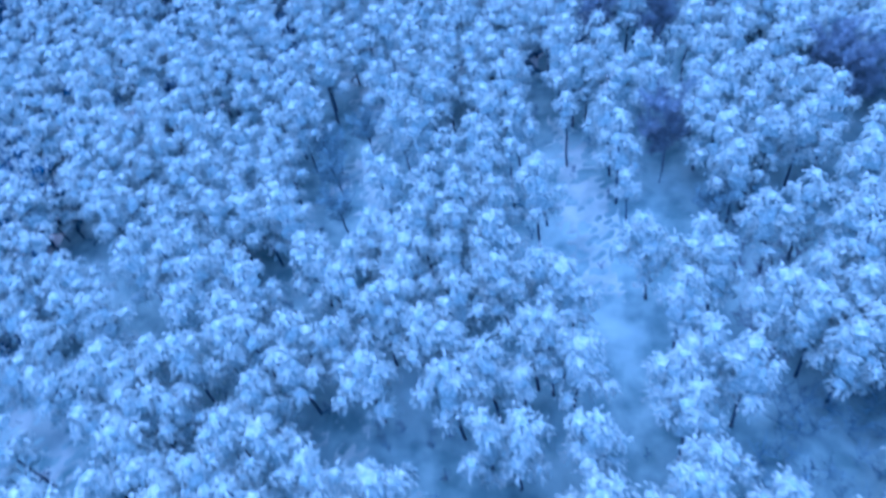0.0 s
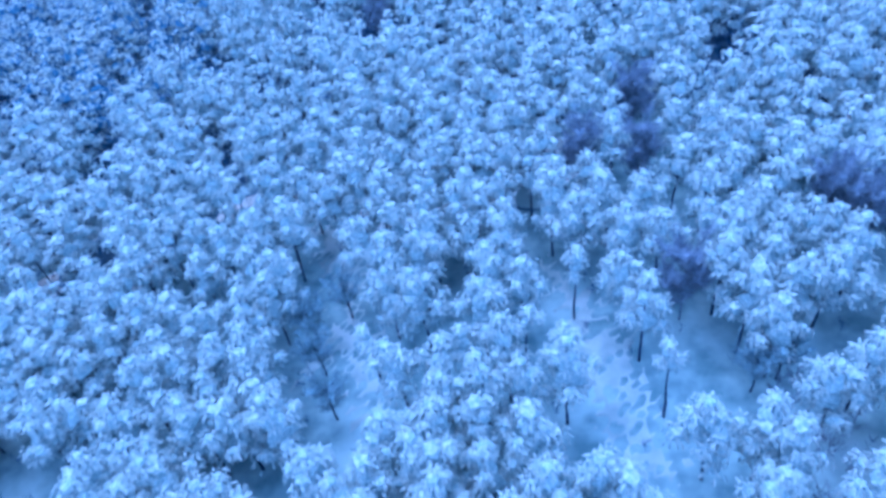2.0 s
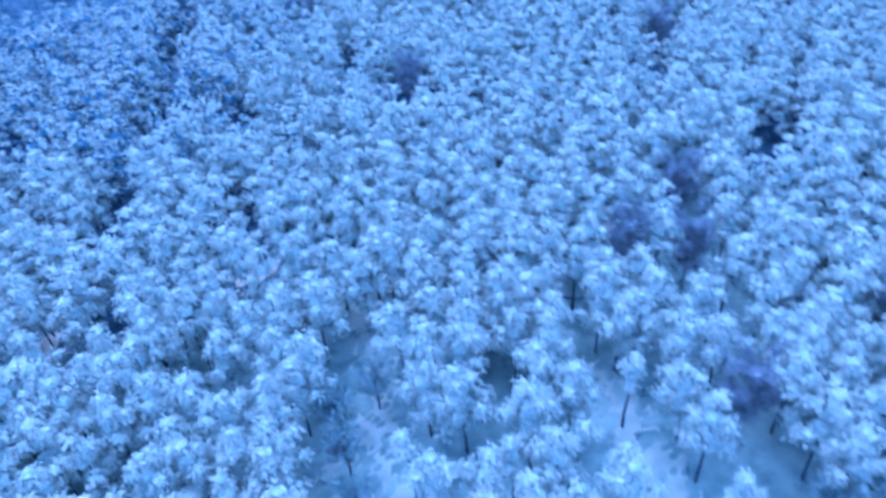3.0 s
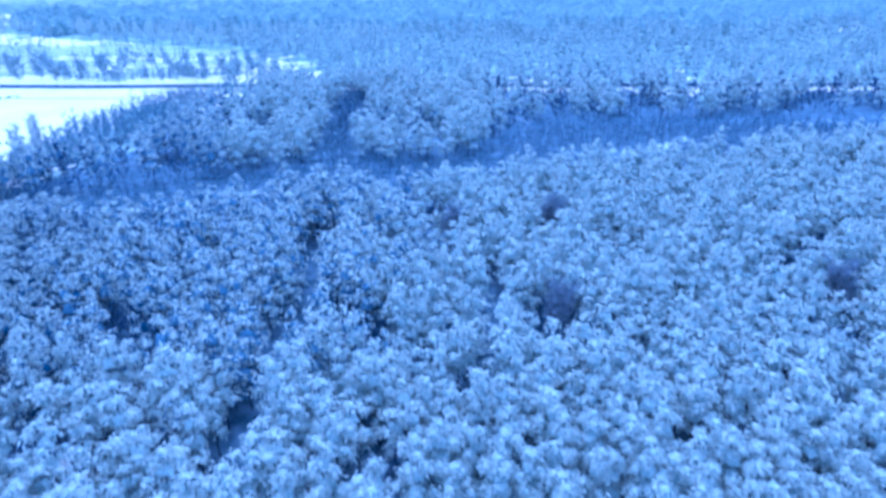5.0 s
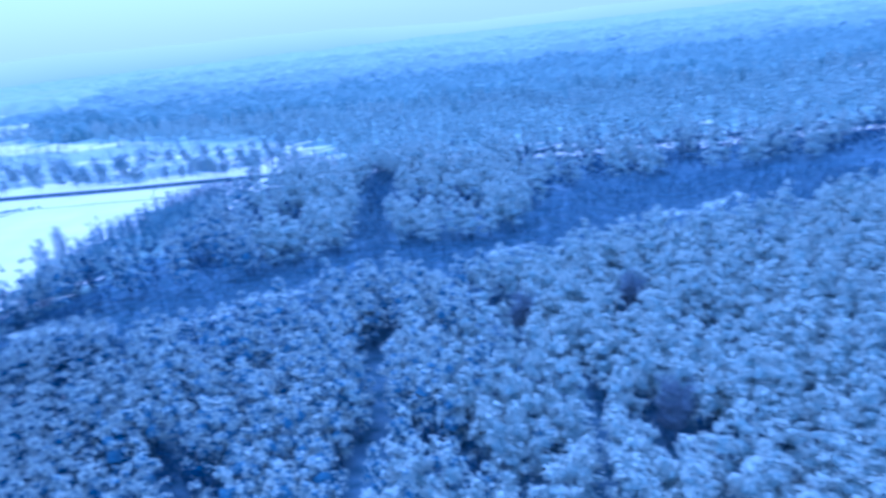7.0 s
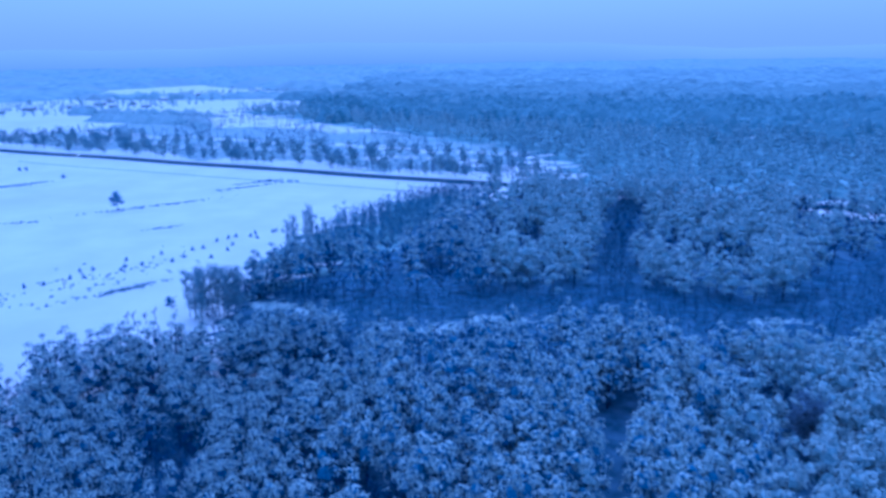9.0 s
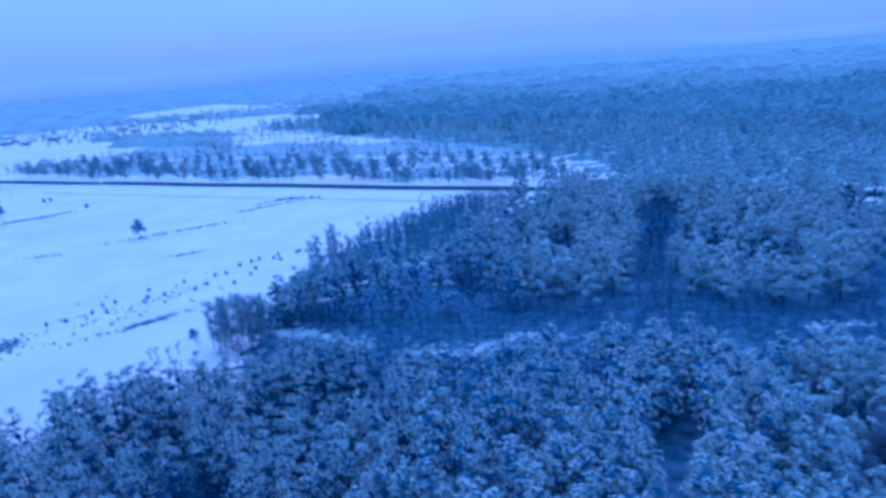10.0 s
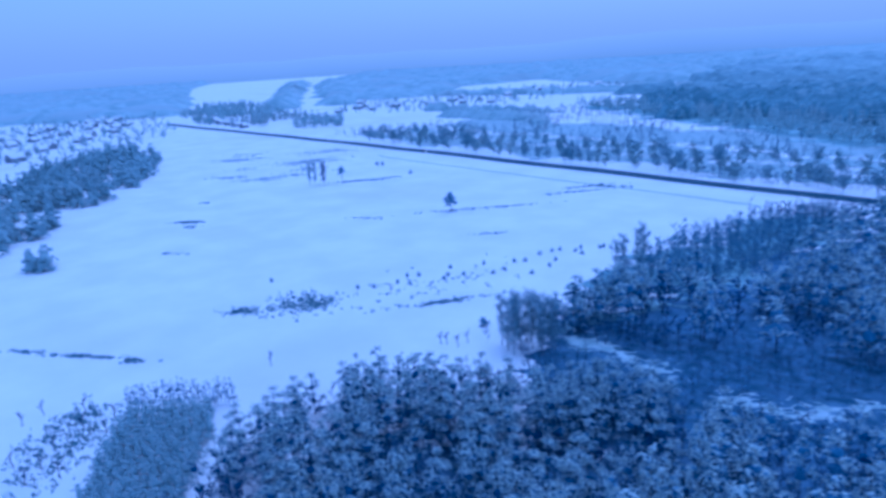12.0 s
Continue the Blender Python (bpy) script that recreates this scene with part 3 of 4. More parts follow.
pine_kinds = []
for k in range(10):
    h, r = 11.8 + 0.35 * (k % 5), 2.75 + 0.14 * (k % 4)
    t, c, s = pine_parts(100 + k, h, r, 10 + k % 4, 46, 0.4 + 0.04 * (k % 4), 0.95, 5, 0.9, 5, -0.5, (0.27, 0.46), 0.22, 0.75, 0.88, 0.13)
    pine_kinds.append((t.mesh("trunk", [M_BARK], True), c.mesh("crown", [M_HAZE_NEEDLE]), s.mesh("snow", [M_CLUMP])))
thin_kinds = []
for k in range(3):
    t, c, s = pine_parts(180 + k, 11.5, 1.5, 4, 50, 0.7, 0.85, 6, 0.85, 5, -0.4, (0.4, 0.54), 0.25, 0.8)
    thin_kinds.append((t.mesh("trunk", [M_BARK], True), c.mesh("crown", [M_HAZE_NEEDLE]), s.mesh("snow", [M_CLUMP])))


def pine_tree(kind, label):
    root = tagged(new("pine_tree"), label, "tree", "pines of the stand")
    for nm, me, lb in zip(("trunk", "crown", "snow"), kind, ("bare brown bark", "dark green needles", "white snow lying on the branches")):
        ob = part(nm, me, root, lb)
        if nm == "snow":
            tagged(ob, kind="stuff")
    return root


rng = np.random.default_rng(5)
models = [pine_tree(k, "tall pine with broad crown heavily laden with snow") for k in pine_kinds]
slim = [pine_tree(k, "thin young pine with small snowy top beside a glade") for k in thin_kinds]
used = set()
for i, (x, y) in enumerate(closest):
    m = pose(x, y, float(ground_z(x, y)), 0, 0, rng.uniform(0, 360))
    is_thin = min(math.hypot(x - a, y - c) for a, c in THIN) < 0.3
    pool = slim if is_thin else models
    model = pool[i % len(pool)]
    if model in used:
        copy_thing(model, m)
    else:
        model.matrix_basis = m
        used.add(model)

PINE = dict(limbs=0, loaded=1.12, sides=4)
mid_kinds = [pine_parts(300 + k, 12.0 + 0.35 * (k % 4), 2.95, 11, 32, 0.4, 0.9, skirt=-0.45, lobe=(0.26, 0.44), base=0.2, slim=1.0, **PINE) for k in range(12)]
low_kinds = [pine_parts(340 + k, 12.0 + 0.35 * (k % 4), 2.95, 11, 19, 0.36, 1.0, skirt=-0.45, lobe=(0.26, 0.44), base=0.14, slim=1.2, core=0.8, uneven=0.1, **PINE) for k in range(12)]
HAZE_MATS = [M_BARK, M_HAZE_NEEDLE, M_CLUMP]
field_side_kinds = [pine_parts(360 + k, 12.0 + 0.35 * (k % 4), 3.1, 13, 48, 0.14, 0.78, 4, 0.88, 0, -0.4, (0.24, 0.42), -0.08, 0.75, 0.55, 0.1) for k in range(10)]
# the needles turn darker in steps towards the field
drift = np.random.default_rng(24).normal(0, 15, len(rest))
field_side = rest[:, 0] + drift < -96 - 0.25 * (rest[:, 1] - 140)
field_side_all = field_side
holes = patchy(rest, 0.16) < np.where(field_side, -0.8, -1.12)
hollow_places, rest, field_side = rest[holes], rest[~holes], field_side[~holes]
rim = near_line(rest, NEAR[13:24], 8.0)
stand("pine_stand", rest[field_side & ~rim], field_side_kinds, [M_BARK, M_DARK_NEEDLE, M_CLUMP], 23, "dark pines near the field with less snow on them", "forest", (0.85, 1.08))
stand("pine_stand", rest[field_side & rim], field_side_kinds, [M_BARK, M_DARK_NEEDLE, M_CLUMP], 28, "lower pines in a dense row along the field", "forest", (0.72, 0.92))
stand("pine_stand", np.array([(-143.6, 175), (-141.5, 179.4), (-138.6, 171), (-137, 175.5), (-137.5, 182), (-133, 176.5), (-132.5, 181), (-128.5, 174.5), (-127.5, 178.5), (-120, 181.5), (-118, 175)]), field_side_kinds, [M_BARK, M_DARK_NEEDLE, M_CLUMP], 29, "pines at the corner of the stand beside the strip", "forest", (0.9, 1.08))
rest = rest[~field_side]
stand("pine_stand", rest[rest[:, 1] < 118], mid_kinds, HAZE_MATS, 21, "dense stand of pines with crowns full of snow", "forest", (0.76, 1.18))
darker = rest[:, 0] + 0.6 * drift[~holes][~field_side_all[~holes]] < -52
north = rest[:, 1] >= 118
stand("pine_stand", rest[north & ~darker], low_kinds, HAZE_MATS, 22, "northern part of the dense snowy pine stand", "forest", (0.74, 1.2))
stand("pine_stand", rest[north & darker], low_kinds, [M_BARK, M_MID_NEEDLE, M_CLUMP], 25, "pines with needles of a middle tone, towards the field", "forest", (0.74, 1.2))

# ---------------------------------------------------------------- the second stand, past the cleared strip
STAND_2 = [(-166, 207), (-140, 214), (-128, 226), (-99, 236), (-79, 245), (-58, 245), (-44, 247), (-34, 268), (-12, 304), (16, 308), (100, 318), (170, 330), (190, 374), (-150, 374), (-158, 340), (-158, 300), (-156, 265), (-168, 235)]
far_kinds = [pine_parts(500 + k, 13.6 + 0.6 * (k % 4), 3.7, 11, 26, 0.3, 1.15, 4, 1.0, 0, -0.5, (0.28, 0.44), 0.04, 1.1, 0.75, 0.12) for k in range(8)]
laden_kinds = [pine_parts(520 + k, 13.6 + 0.6 * (k % 4), 3.7, 11, 26, 0.3, 1.15, 4, 1.0, 0, -0.5, (0.3, 0.46), 0.1, 1.1, 0.85, 0.08) for k in range(8)]
p2 = scatter(STAND_2, 6.3, 31)
east = p2[:, 0] > -35
mixed = east & (np.random.default_rng(33).uniform(0, 1, len(p2)) < 0.55)
p_bare, p2 = p2[mixed], p2[~mixed]
bare_west = [(-176, 238), (-153, 250), (-133, 216), (-158, 203)]
gaps = (patchy(p2, 0.11) < -0.8) | (inside(p2, bare_west) & (np.arange(len(p2)) % 5 > 0))
p_bare, p2 = np.concatenate([p_bare, p2[gaps]]), p2[~gaps]
p2 = p2[~near_line(p2, RIDE_C, 6.5) & ~near_line(p2, [(-153, 250), (-150, 300), (-146, 372)], 4.5)]
MID_MATS = [M_BARK, M_MID_NEEDLE, M_CLUMP]
# the eastern part takes paler needles, haze put into their colour
laden = p2[:, 0] + 0.35 * (p2[:, 1] - 240) > -118
stand("pine_stand", p2[laden], laden_kinds, HAZE_MATS, 32, "stand of tall snowy pines behind a cleared strip", "forest", (0.7, 1.15))
stand("pine_stand", p2[~laden], far_kinds, MID_MATS, 35, "darker western side of the stand behind the strip", "forest", (0.7, 1.15))

# leafless trees and brush: single ones in the stand, the rest in the strip and along the field
def leafless_tree(data, label, group, name="leafless_tree"):
    root = tagged(new(name), label, "tree", group)
    part("trunk", data[0], root)
    part("crown", data[1], root)
    return root


def place_all(model, places, seed):
    """Stand a thing and its copies at the places."""
    rng = np.random.default_rng(seed)
    for i, (x, y) in enumerate(places):
        m = pose(x, y, float(ground_z(x, y)), 0, 0, rng.uniform(0, 360))
        if i == 0:
            model.matrix_basis = m
        else:
            copy_thing(model, m)


def bare_meshes(seed, height, spread, limbs, twigs, bark, twig, **more):
    a, c = bare_parts(seed, height, spread, limbs, twigs, **more)
    return a.mesh("trunk", [bark], True), c.mesh("crown", [twig])


place_all(leafless_tree(bare_meshes(600, 12.5, 3.3, 40, 2600, M_PLUM, M_PLUM, w=0.045, rise=(0.5, 1.2)), "leafless dark purple-brown tree with dense twigs among pines", "leafless trees"),
          PLUMS, 61)
place_all(leafless_tree(bare_meshes(601, 7.0, 2.6, 26, 1000, M_BARK, M_FROST_HAZE, w=0.05), "low leafless tree with pale frosted twigs", "frosted trees"), [(16.5, 52.5), (19.5, 53.5), (-27, 63), (-25.5, 57), (-28, 68), (-24, 71)], 62)
birch = bare_meshes(602, 14.5, 1.2, 38, 1000, M_BIRCH, M_FROST_HAZE, trunk_r=0.14, low=0.12, w=0.02)
place_all(leafless_tree(birch, "slender leafless birch with pale trunk at the field edge", "birches at the field edge", "birch_tree"),
          [(-179, 188), (-176, 187), (-177, 190), (-174, 189), (-175, 192), (-172, 191), (-173, 194), (-170, 192), (-171, 195), (-169, 194), (-178, 192), (-176, 195), (-167, 193), (-168, 190), (-173, 186), (-186, 240), (-189, 247), (-184, 250), (-190, 255), (-193, 262), (-414, 267), (-417, 265)], 63)

WEST_EDGE = [(-178, 198), (-168, 203), (-174, 235), (-162, 265), (-162, 300), (-165, 340), (-165, 352), (-180, 350), (-190, 325), (-197, 294), (-187, 241)]
RIDE_FLOOR = [(-87, 247), (-74, 247), (-81, 276), (-92, 372), (-108, 372), (-96, 274)]
SNOW_GAP = [(-131, 197), (-124, 197), (-117, 199), (-107, 211), (-93, 218), (-93, 221), (-109, 217), (-120, 204), (-129, 203)]
SNOW_GAP_WEST = [(-172, 200), (-166, 196), (-158, 198), (-148, 199), (-141, 197), (-137, 199), (-141, 204), (-150, 205), (-160, 204), (-168, 207)]
SNOW_GAP_MIDDLE = [(-52, 235), (-46, 234), (-34, 241), (-36, 244), (-48, 239)]
SNOW_GAP_EAST = [(0, 259), (14, 262), (26, 267), (37, 278), (37, 282), (31, 279), (20, 270), (2, 263)]
STRIP = [(-166, 180), (-158, 176), (-145, 178), (-119, 192), (-78, 210), (-33, 219), (-10, 233), (60, 258), (100, 300), (60, 306), (16, 304), (-12, 300), (-34, 266), (-44, 247), (-79, 245), (-128, 226), (-165, 212), (-168, 200)]
scrub_kinds = [bare_parts(740 + k, 5 + 0.8 * (k % 4), 1.7, 4, 26, 0.05, 0.08, 0.16) for k in range(6)]
brush_kinds = [bare_parts(700 + k, 5.5 + 0.9 * (k % 4), 1.7, 6, 90, 0.04, 0.05, 0.04) for k in range(8)]
edge_kinds = [bare_parts(720 + k, 8 + 0.7 * (k % 4), 1.5, 8, 160, 0.08, 0.12, 0.036) for k in range(6)]
TWIG_MATS = [M_BARK, M_TWIG]
# for distant thickets and woods, with haze already in the colours
BLOB_MATS = [M_THICK_HAZE, M_THICK_HAZE, M_DEEP_HAZE]
# the ride's shade is put into this sheet's dark colour
sheet("strip_floor", RIDE_FLOOR, 3.0, 0.3, M_SHADE_LITTER, "dark snowy floor of the ride between the pines", "ground", 16, 0.2, ragged=1.5)
for k, gap in enumerate((SNOW_GAP, SNOW_GAP_WEST, SNOW_GAP_MIDDLE, SNOW_GAP_EAST)):
    sheet("strip_floor", gap, 0.9, 0.4, M_GLADE, "open snow in the cleared strip", "ground", 17 + 100 * k, 0.05, ragged=1.2, feather=1.8)
sheet("strip_floor", STRIP, 3.0, 0.3, M_SHADE_LITTER, "dark snowy floor of the cleared strip", "ground", 14, 0.2, ragged=3.0)
sheet("edge_floor", WEST_EDGE, 3.0, 0.2, M_FLOOR, "littered snow under the bare edge trees", "ground", 15, 0.2, ragged=5.0)
stand("bare_trees", mixed_places, edge_kinds, [M_BARK, M_TWIG], 27, "leafless trees among pines beside the cleared strip", "trees", (0.7, 1.05))
stand("bare_trees", p_bare, scrub_kinds, TWIG_MATS, 34, "leafless trees mixed among the eastern pines", "trees", (1.2, 1.9))
strip_brush = scatter(STRIP, 2.9, 42)
open_snow = np.any([inside(strip_brush - (0, d), gap) for gap in (SNOW_GAP, SNOW_GAP_WEST, SNOW_GAP_MIDDLE, SNOW_GAP_EAST) for d in (0, -2.5)], axis=0)
strip_brush = strip_brush[~open_snow]
# paler twigs in the strip brush paint the haze that hangs there
stand("brush", np.concatenate([strip_brush, scatter([(60, 258), (140, 282), (150, 306), (100, 300), (60, 285)], 3.0, 243)]), brush_kinds, [M_BARK, M_HAZE_TWIG], 43, "leafless grey brush filling the cleared strip", "brush", (0.4, 0.95))
stand("brush", np.concatenate([hollow_places, hollow_places + (2.0, 1.0), HOLLOWS + (0.6, -0.8), HOLLOWS + (-0.9, 0.9)]), brush_kinds, TWIG_MATS, 143, "leafless brush in the hollows of the pine stand", "brush", (0.7, 1.2))
stand("brush", scatter([(-86, 236), (-76, 238), (-84, 276), (-96, 372), (-104, 372), (-92, 274)], 2.4, 242), brush_kinds, [M_BARK, M_HAZE_TWIG], 244, "grey leafless brush in the ride between pines", "brush", (0.5, 1.0))
stand("brush", np.concatenate([scatter([(-180, 197), (-150, 206), (-148, 218), (-172, 212)], 2.8, 145), scatter([(-184, 184), (-165, 184), (-164, 196), (-180, 196)], 4.6, 144), scatter([(-114, 366), (-90, 366), (-90, 374), (-114, 374)], 2.6, 149)]), brush_kinds, TWIG_MATS, 146, "leafless brush at the end of the strip", "brush", (0.6, 1.0))
stand("brush", scatter(WEST_EDGE, 2.7, 141), brush_kinds, [M_HAZE_TWIG, M_HAZE_TWIG], 142, "dense leafless brush between wood and field", "brush", (0.6, 1.1))
stand("edge_trees", scatter(WEST_EDGE, 3.9, 41), edge_kinds, [M_HAZE_TWIG, M_FROST_HAZE], 44, "leafless young trees along the field side", "trees", (0.6, 1.1))
stand("edge_trees", np.concatenate([scatter([(-198, 335), (-186, 352), (-172, 362), (-160, 364), (-158, 356), (-186, 330)], 3.2, 45)]), brush_kinds, TWIG_MATS, 46, "leafless saplings between field and road", "trees", (0.7, 1.2))
under = scatter([(-70, 15), (45, 15), (50, 110), (-80, 110)], 5.5, 47)
under = under[np.arange(len(under)) % 2 == 0]
thicket_kinds = [bare_parts(760 + k, 4.5, 1.9, 12, 260, 0.04, 0.08, 0.022) for k in range(4)]
stand("brush", scatter([(16, 52), (25, 53), (23, 36), (17, 34)], 2.6, 147), thicket_kinds, [M_PLUM, M_PLUM], 148, "purple-brown leafless brush in a gap of the stand", "brush", (0.6, 0.95))
stand("brush", scatter([(15, 33), (29, 33), (29, 20), (14, 19)], 2.5, 247), thicket_kinds, [M_HAZE_TWIG, M_FROST_HAZE], 248, "pale frosted leafless brush in a gap of the stand", "brush", (0.7, 1.05))
stand("brush", scatter([(-20, 31), (-10, 32), (-4, 26), (-10, 19), (-22, 22)], 3.4, 347), thicket_kinds, [M_PLUM, M_TWIG], 348, "low leafless brush on the snowy forest floor", "brush", (0.3, 0.5))
stand("undergrowth", under, brush_kinds, [M_TWIG, M_TWIG], 48, "thin leafless shrubs on the snowy forest floor", "shrubs", (0.25, 0.5))
stand("pine_stand", scatter([(-180, 200), (-168, 203), (-166, 240), (-180, 240)], 6.5, 241), far_kinds, MID_MATS, 249, "smaller pines scattered along the field side", "trees", (0.55, 0.85))
stand("pine_stand", np.array([(-177, 212), (-174, 216), (-171, 220), (-167, 224), (-170, 212), (-166, 232), (-171, 243), (-168, 252), (-176, 228)]), far_kinds, MID_MATS, 49, "dark pines at the wood's corner by the field", "trees", (0.75, 0.95))

# ---------------------------------------------------------------- young plantation beside the field
PLANT = [(-208, 111), (-197, 125), (-188, 121), (-166, 107), (-150, 90), (-170, 80), (-180, 96)]
young_kinds = [pine_parts(800 + k, 4.0, 1.05, 4, 14, 0.25, 0.55, 4, 0.75, 0, -0.4, (0.4, 0.54), -0.12) for k in range(6)]
stand("young_plantation", scatter(PLANT, 1.35, 81), young_kinds, [M_BARK, M_HAZE_NEEDLE, M_CLUMP], 82, "dense block of young snow-dusted pines in the field", "plantation", (0.85, 1.05))
sapling_kinds = [bare_parts(820 + k, 6.5, 0.4, 6, 44, 0.05, 0.1, 0.05, rise=(1.5, 3.0)) for k in range(4)]
row = np.array([(-211 + 0.55 * k * 0.9 + 0.3 * math.sin(k * 5), 112 + 0.8 * k * 0.72) for k in range(30)] + [(-211.6 + 0.5 * k + 0.4 * math.sin(k * 3), 112.8 + 0.58 * k) for k in range(30)])
stand("saplings", row, sapling_kinds, [M_HAZE_TWIG, M_HAZE_TWIG], 83, "row of bare saplings along the plantation", "trees", (0.7, 1.1))

# ---------------------------------------------------------------- things in the field
bush_mesh = pine_parts(840, 2.4, 1.5, 4, 24, 0.3, 0.8, 8, 0.4)


def small_pine(data, label, group, name="small_pine"):
    root = tagged(new(name), label, "bush", group)
    for nm, s, mt in zip(("trunk", "crown", "snow"), data, BLOB_MATS if name == "thicket" else [M_BARK, M_MID_NEEDLE, M_CLUMP]):
        ob = part(nm, s.mesh(nm, [mt]), root)
        if nm == "snow":
            tagged(ob, kind="stuff")
    return root


place_all(small_pine(bush_mesh, "low dark juniper bush dusted with snow", "bushes in the field", "bush"), [(-191, 193), (-445, 329), (-396, 320), (-442, 331)], 84)
place_all(small_pine(pine_parts(841, 1.45, 0.8, 4, 20, 0.2, 0.5, 5, 0.4, 5, -0.4, (0.4, 0.54), -0.05), "tiny self-sown pine poking out of the snow", "small pines in the field"),
          [(-227, 209), (-226, 216), (-230, 228), (-235, 197), (-238, 203), (-236, 206), (-237, 190), (-222, 239), (-211, 231), (-224, 248), (-222, 256), (-217, 258), (-213, 257), (-213, 266), (-210, 268), (-213, 268),
           (-223, 253), (-220, 228), (-220, 223), (-235, 218), (-210, 277), (-211, 291), (-201, 263), (-200, 276), (-229, 212), (-224, 236), (-218, 262), (-240, 186), (-231, 199), (-215, 246), (-212, 240), (-206, 270), (-268, 171)], 85)
place_all(small_pine(pine_parts(842, 8.8, 3.7, 9, 26, 0.45, 0.9, 6, 0.9, 9, -0.4, (0.3, 0.46), 0.12), "lone spreading pine in the open snow field", "", "lone_pine"), [(-299, 271)], 86)
place_all(small_pine(pine_parts(843, 10.0, 2.9, 4, 26, 0.68, 1.1, 8, 0.5), "round-topped pine beside a poplar in the field", "", "field_pine"), [(-405, 279)], 87)
poplar = bare_meshes(604, 13.5, 1.9, 30, 600, M_BARK, M_TWIG, low=0.08, w=0.06)
place_all(leafless_tree(poplar, "tall narrow leafless poplar in the snow field", "poplars", "poplar_tree"), [(-410, 270)], 88)
place_all(leafless_tree(bare_meshes(605, 3.6, 0.9, 8, 80, M_BARK, M_TWIG), "small leafless shrub standing in the snow", "shrubs in the field", "shrub"),
          [(-186, 180), (-186, 183), (-189, 179), (-209, 143), (-220, 94), (-222, 98), (-209, 103), (-204, 106), (-209, 109), (-195, 91), (-199, 94), (-204, 97), (-203, 90), (-193, 96), (-217, 105), (-228, 190), (-190, 178)], 89)


def grass_patches(name, spots, seed, label):
    """Dead grass and weeds that stick out of the snow: blades in tussocks round each (x, y, long, wide, turn, count)."""
    rng = np.random.default_rng(seed)
    soup = Soup()
    for x, y, a, c, turn, n in spots:
        n, a, c = int(3.2 * n), 0.8 * a, 1.8 * c
        w = radians(turn)
        tuft = rng.integers(0, max(3, n // 5), n)
        u, v = (rng.normal(0, 0.42, tuft.max() + 1) * a)[tuft] + rng.normal(0, 0.3, n), (rng.normal(0, 0.42, tuft.max() + 1) * c)[tuft] + rng.normal(0, 0.3, n)
        px, py = x + u * math.cos(w) - v * math.sin(w), y + u * math.sin(w) + v * math.cos(w)
        h, az, wd = rng.uniform(0.35, 0.95, n), rng.uniform(0, 6.28, n), rng.uniform(0.06, 0.19, n)
        z = ground_z(px, py)
        d = np.stack([np.cos(az), np.sin(az)], 1) * wd[:, None]
        p0, p1 = np.column_stack([px - d[:, 0], py - d[:, 1], z - 0.05]), np.column_stack([px + d[:, 0], py + d[:, 1], z - 0.05])
        p2, p3 = np.column_stack([px - d[:, 1] * 0.8, py + d[:, 0] * 0.8, z + h * 0.6]), np.column_stack([px, py, z + h])
        q = np.stack([p0, p1, p2, p3], 1).reshape(-1, 3)
        soup.add(q, (np.array([(0, 1, 3), (1, 2, 3), (2, 0, 3)])[None] + 4 * np.arange(n)[:, None, None]).reshape(-1, 3))
    return tagged(new(name, soup.mesh(name, [M_GRASS])), label, "grass", kind="stuff")


grass_patches("weed_patches", [(-281, 353, 9, 2.0, 5, 90), (-270, 356, 5, 1.0, 8, 30), (-241, 167, 20, 4, 65, 110), (-237, 164, 12, 3, 65, 40), (-249, 152, 6, 1.5, 60, 50), (-378, 184, 12, 2, 40, 60), (-369, 180, 7, 1.5, 40, 30), (-421, 205, 6, 1.5, 45, 25), (-565, 280, 16, 6, 45, 80),
                               (-583, 301, 18, 8, 45, 90), (-515, 267, 12, 4, 45, 60), (-466, 250, 14, 3, 45, 50), (-456, 256, 9, 3, 45, 40), (-331, 160, 8, 2, 40, 25), (-470, 294, 22, 7, 35, 170), (-501, 318, 26, 10, 35, 200)], 91, "dark dead weeds and grass tufts poking through snow")
grass_patches("weed_patches", [(-458, 276, 14, 2, 40, 70), (-402, 290, 20, 1.2, 50, 90), (-396, 306, 10, 1.2, 40, 40), (-200, 98, 12, 8, 45, 160), (-214, 100, 8, 6, 40, 80), (-225, 205, 40, 12, 78, 110), (-243, 168, 13, 6, 48, 260), (-236, 171, 9, 4, 60, 120), (-249, 153, 8, 2, 45, 90),
                               (-380, 183, 11, 1.0, 42, 110), (-560, 285, 26, 8, 50, 200), (-490, 247, 20, 4, 45, 130), (-462, 262, 16, 3, 60, 90), (-500, 305, 34, 9, 45, 260), (-540, 345, 40, 10, 50, 260), (-205, 97, 14, 10, 42, 260), (-215, 105, 8, 3, 42, 120)], 93, "dead weeds and dry grass tufts in the snow field")
grass_patches("weed_rows", [(-249, 112, 14, 0.4, 40, 90), (-237, 120, 4, 0.9, 40, 60), (-264, 101, 9, 0.5, 40, 40), (-211, 197, 16, 0.5, 68, 90), (-300, 271, 34, 0.8, 60, 60), (-318, 240, 10, 0.8, 35, 40), (-282, 335, 30, 1.2, 60, 120), (-258, 255, 14, 0.7, 60, 40), (-212, 198, 30, 0.8, 66, 80), (-403, 290, 26, 0.9, 64, 140), (-287, 290, 26, 0.7, 60, 90), (-286, 348, 22, 1.2, 58, 90), (-248, 112, 30, 0.6, 37, 50)],
              92, "thin dark lines of weeds along furrows and an old fence")
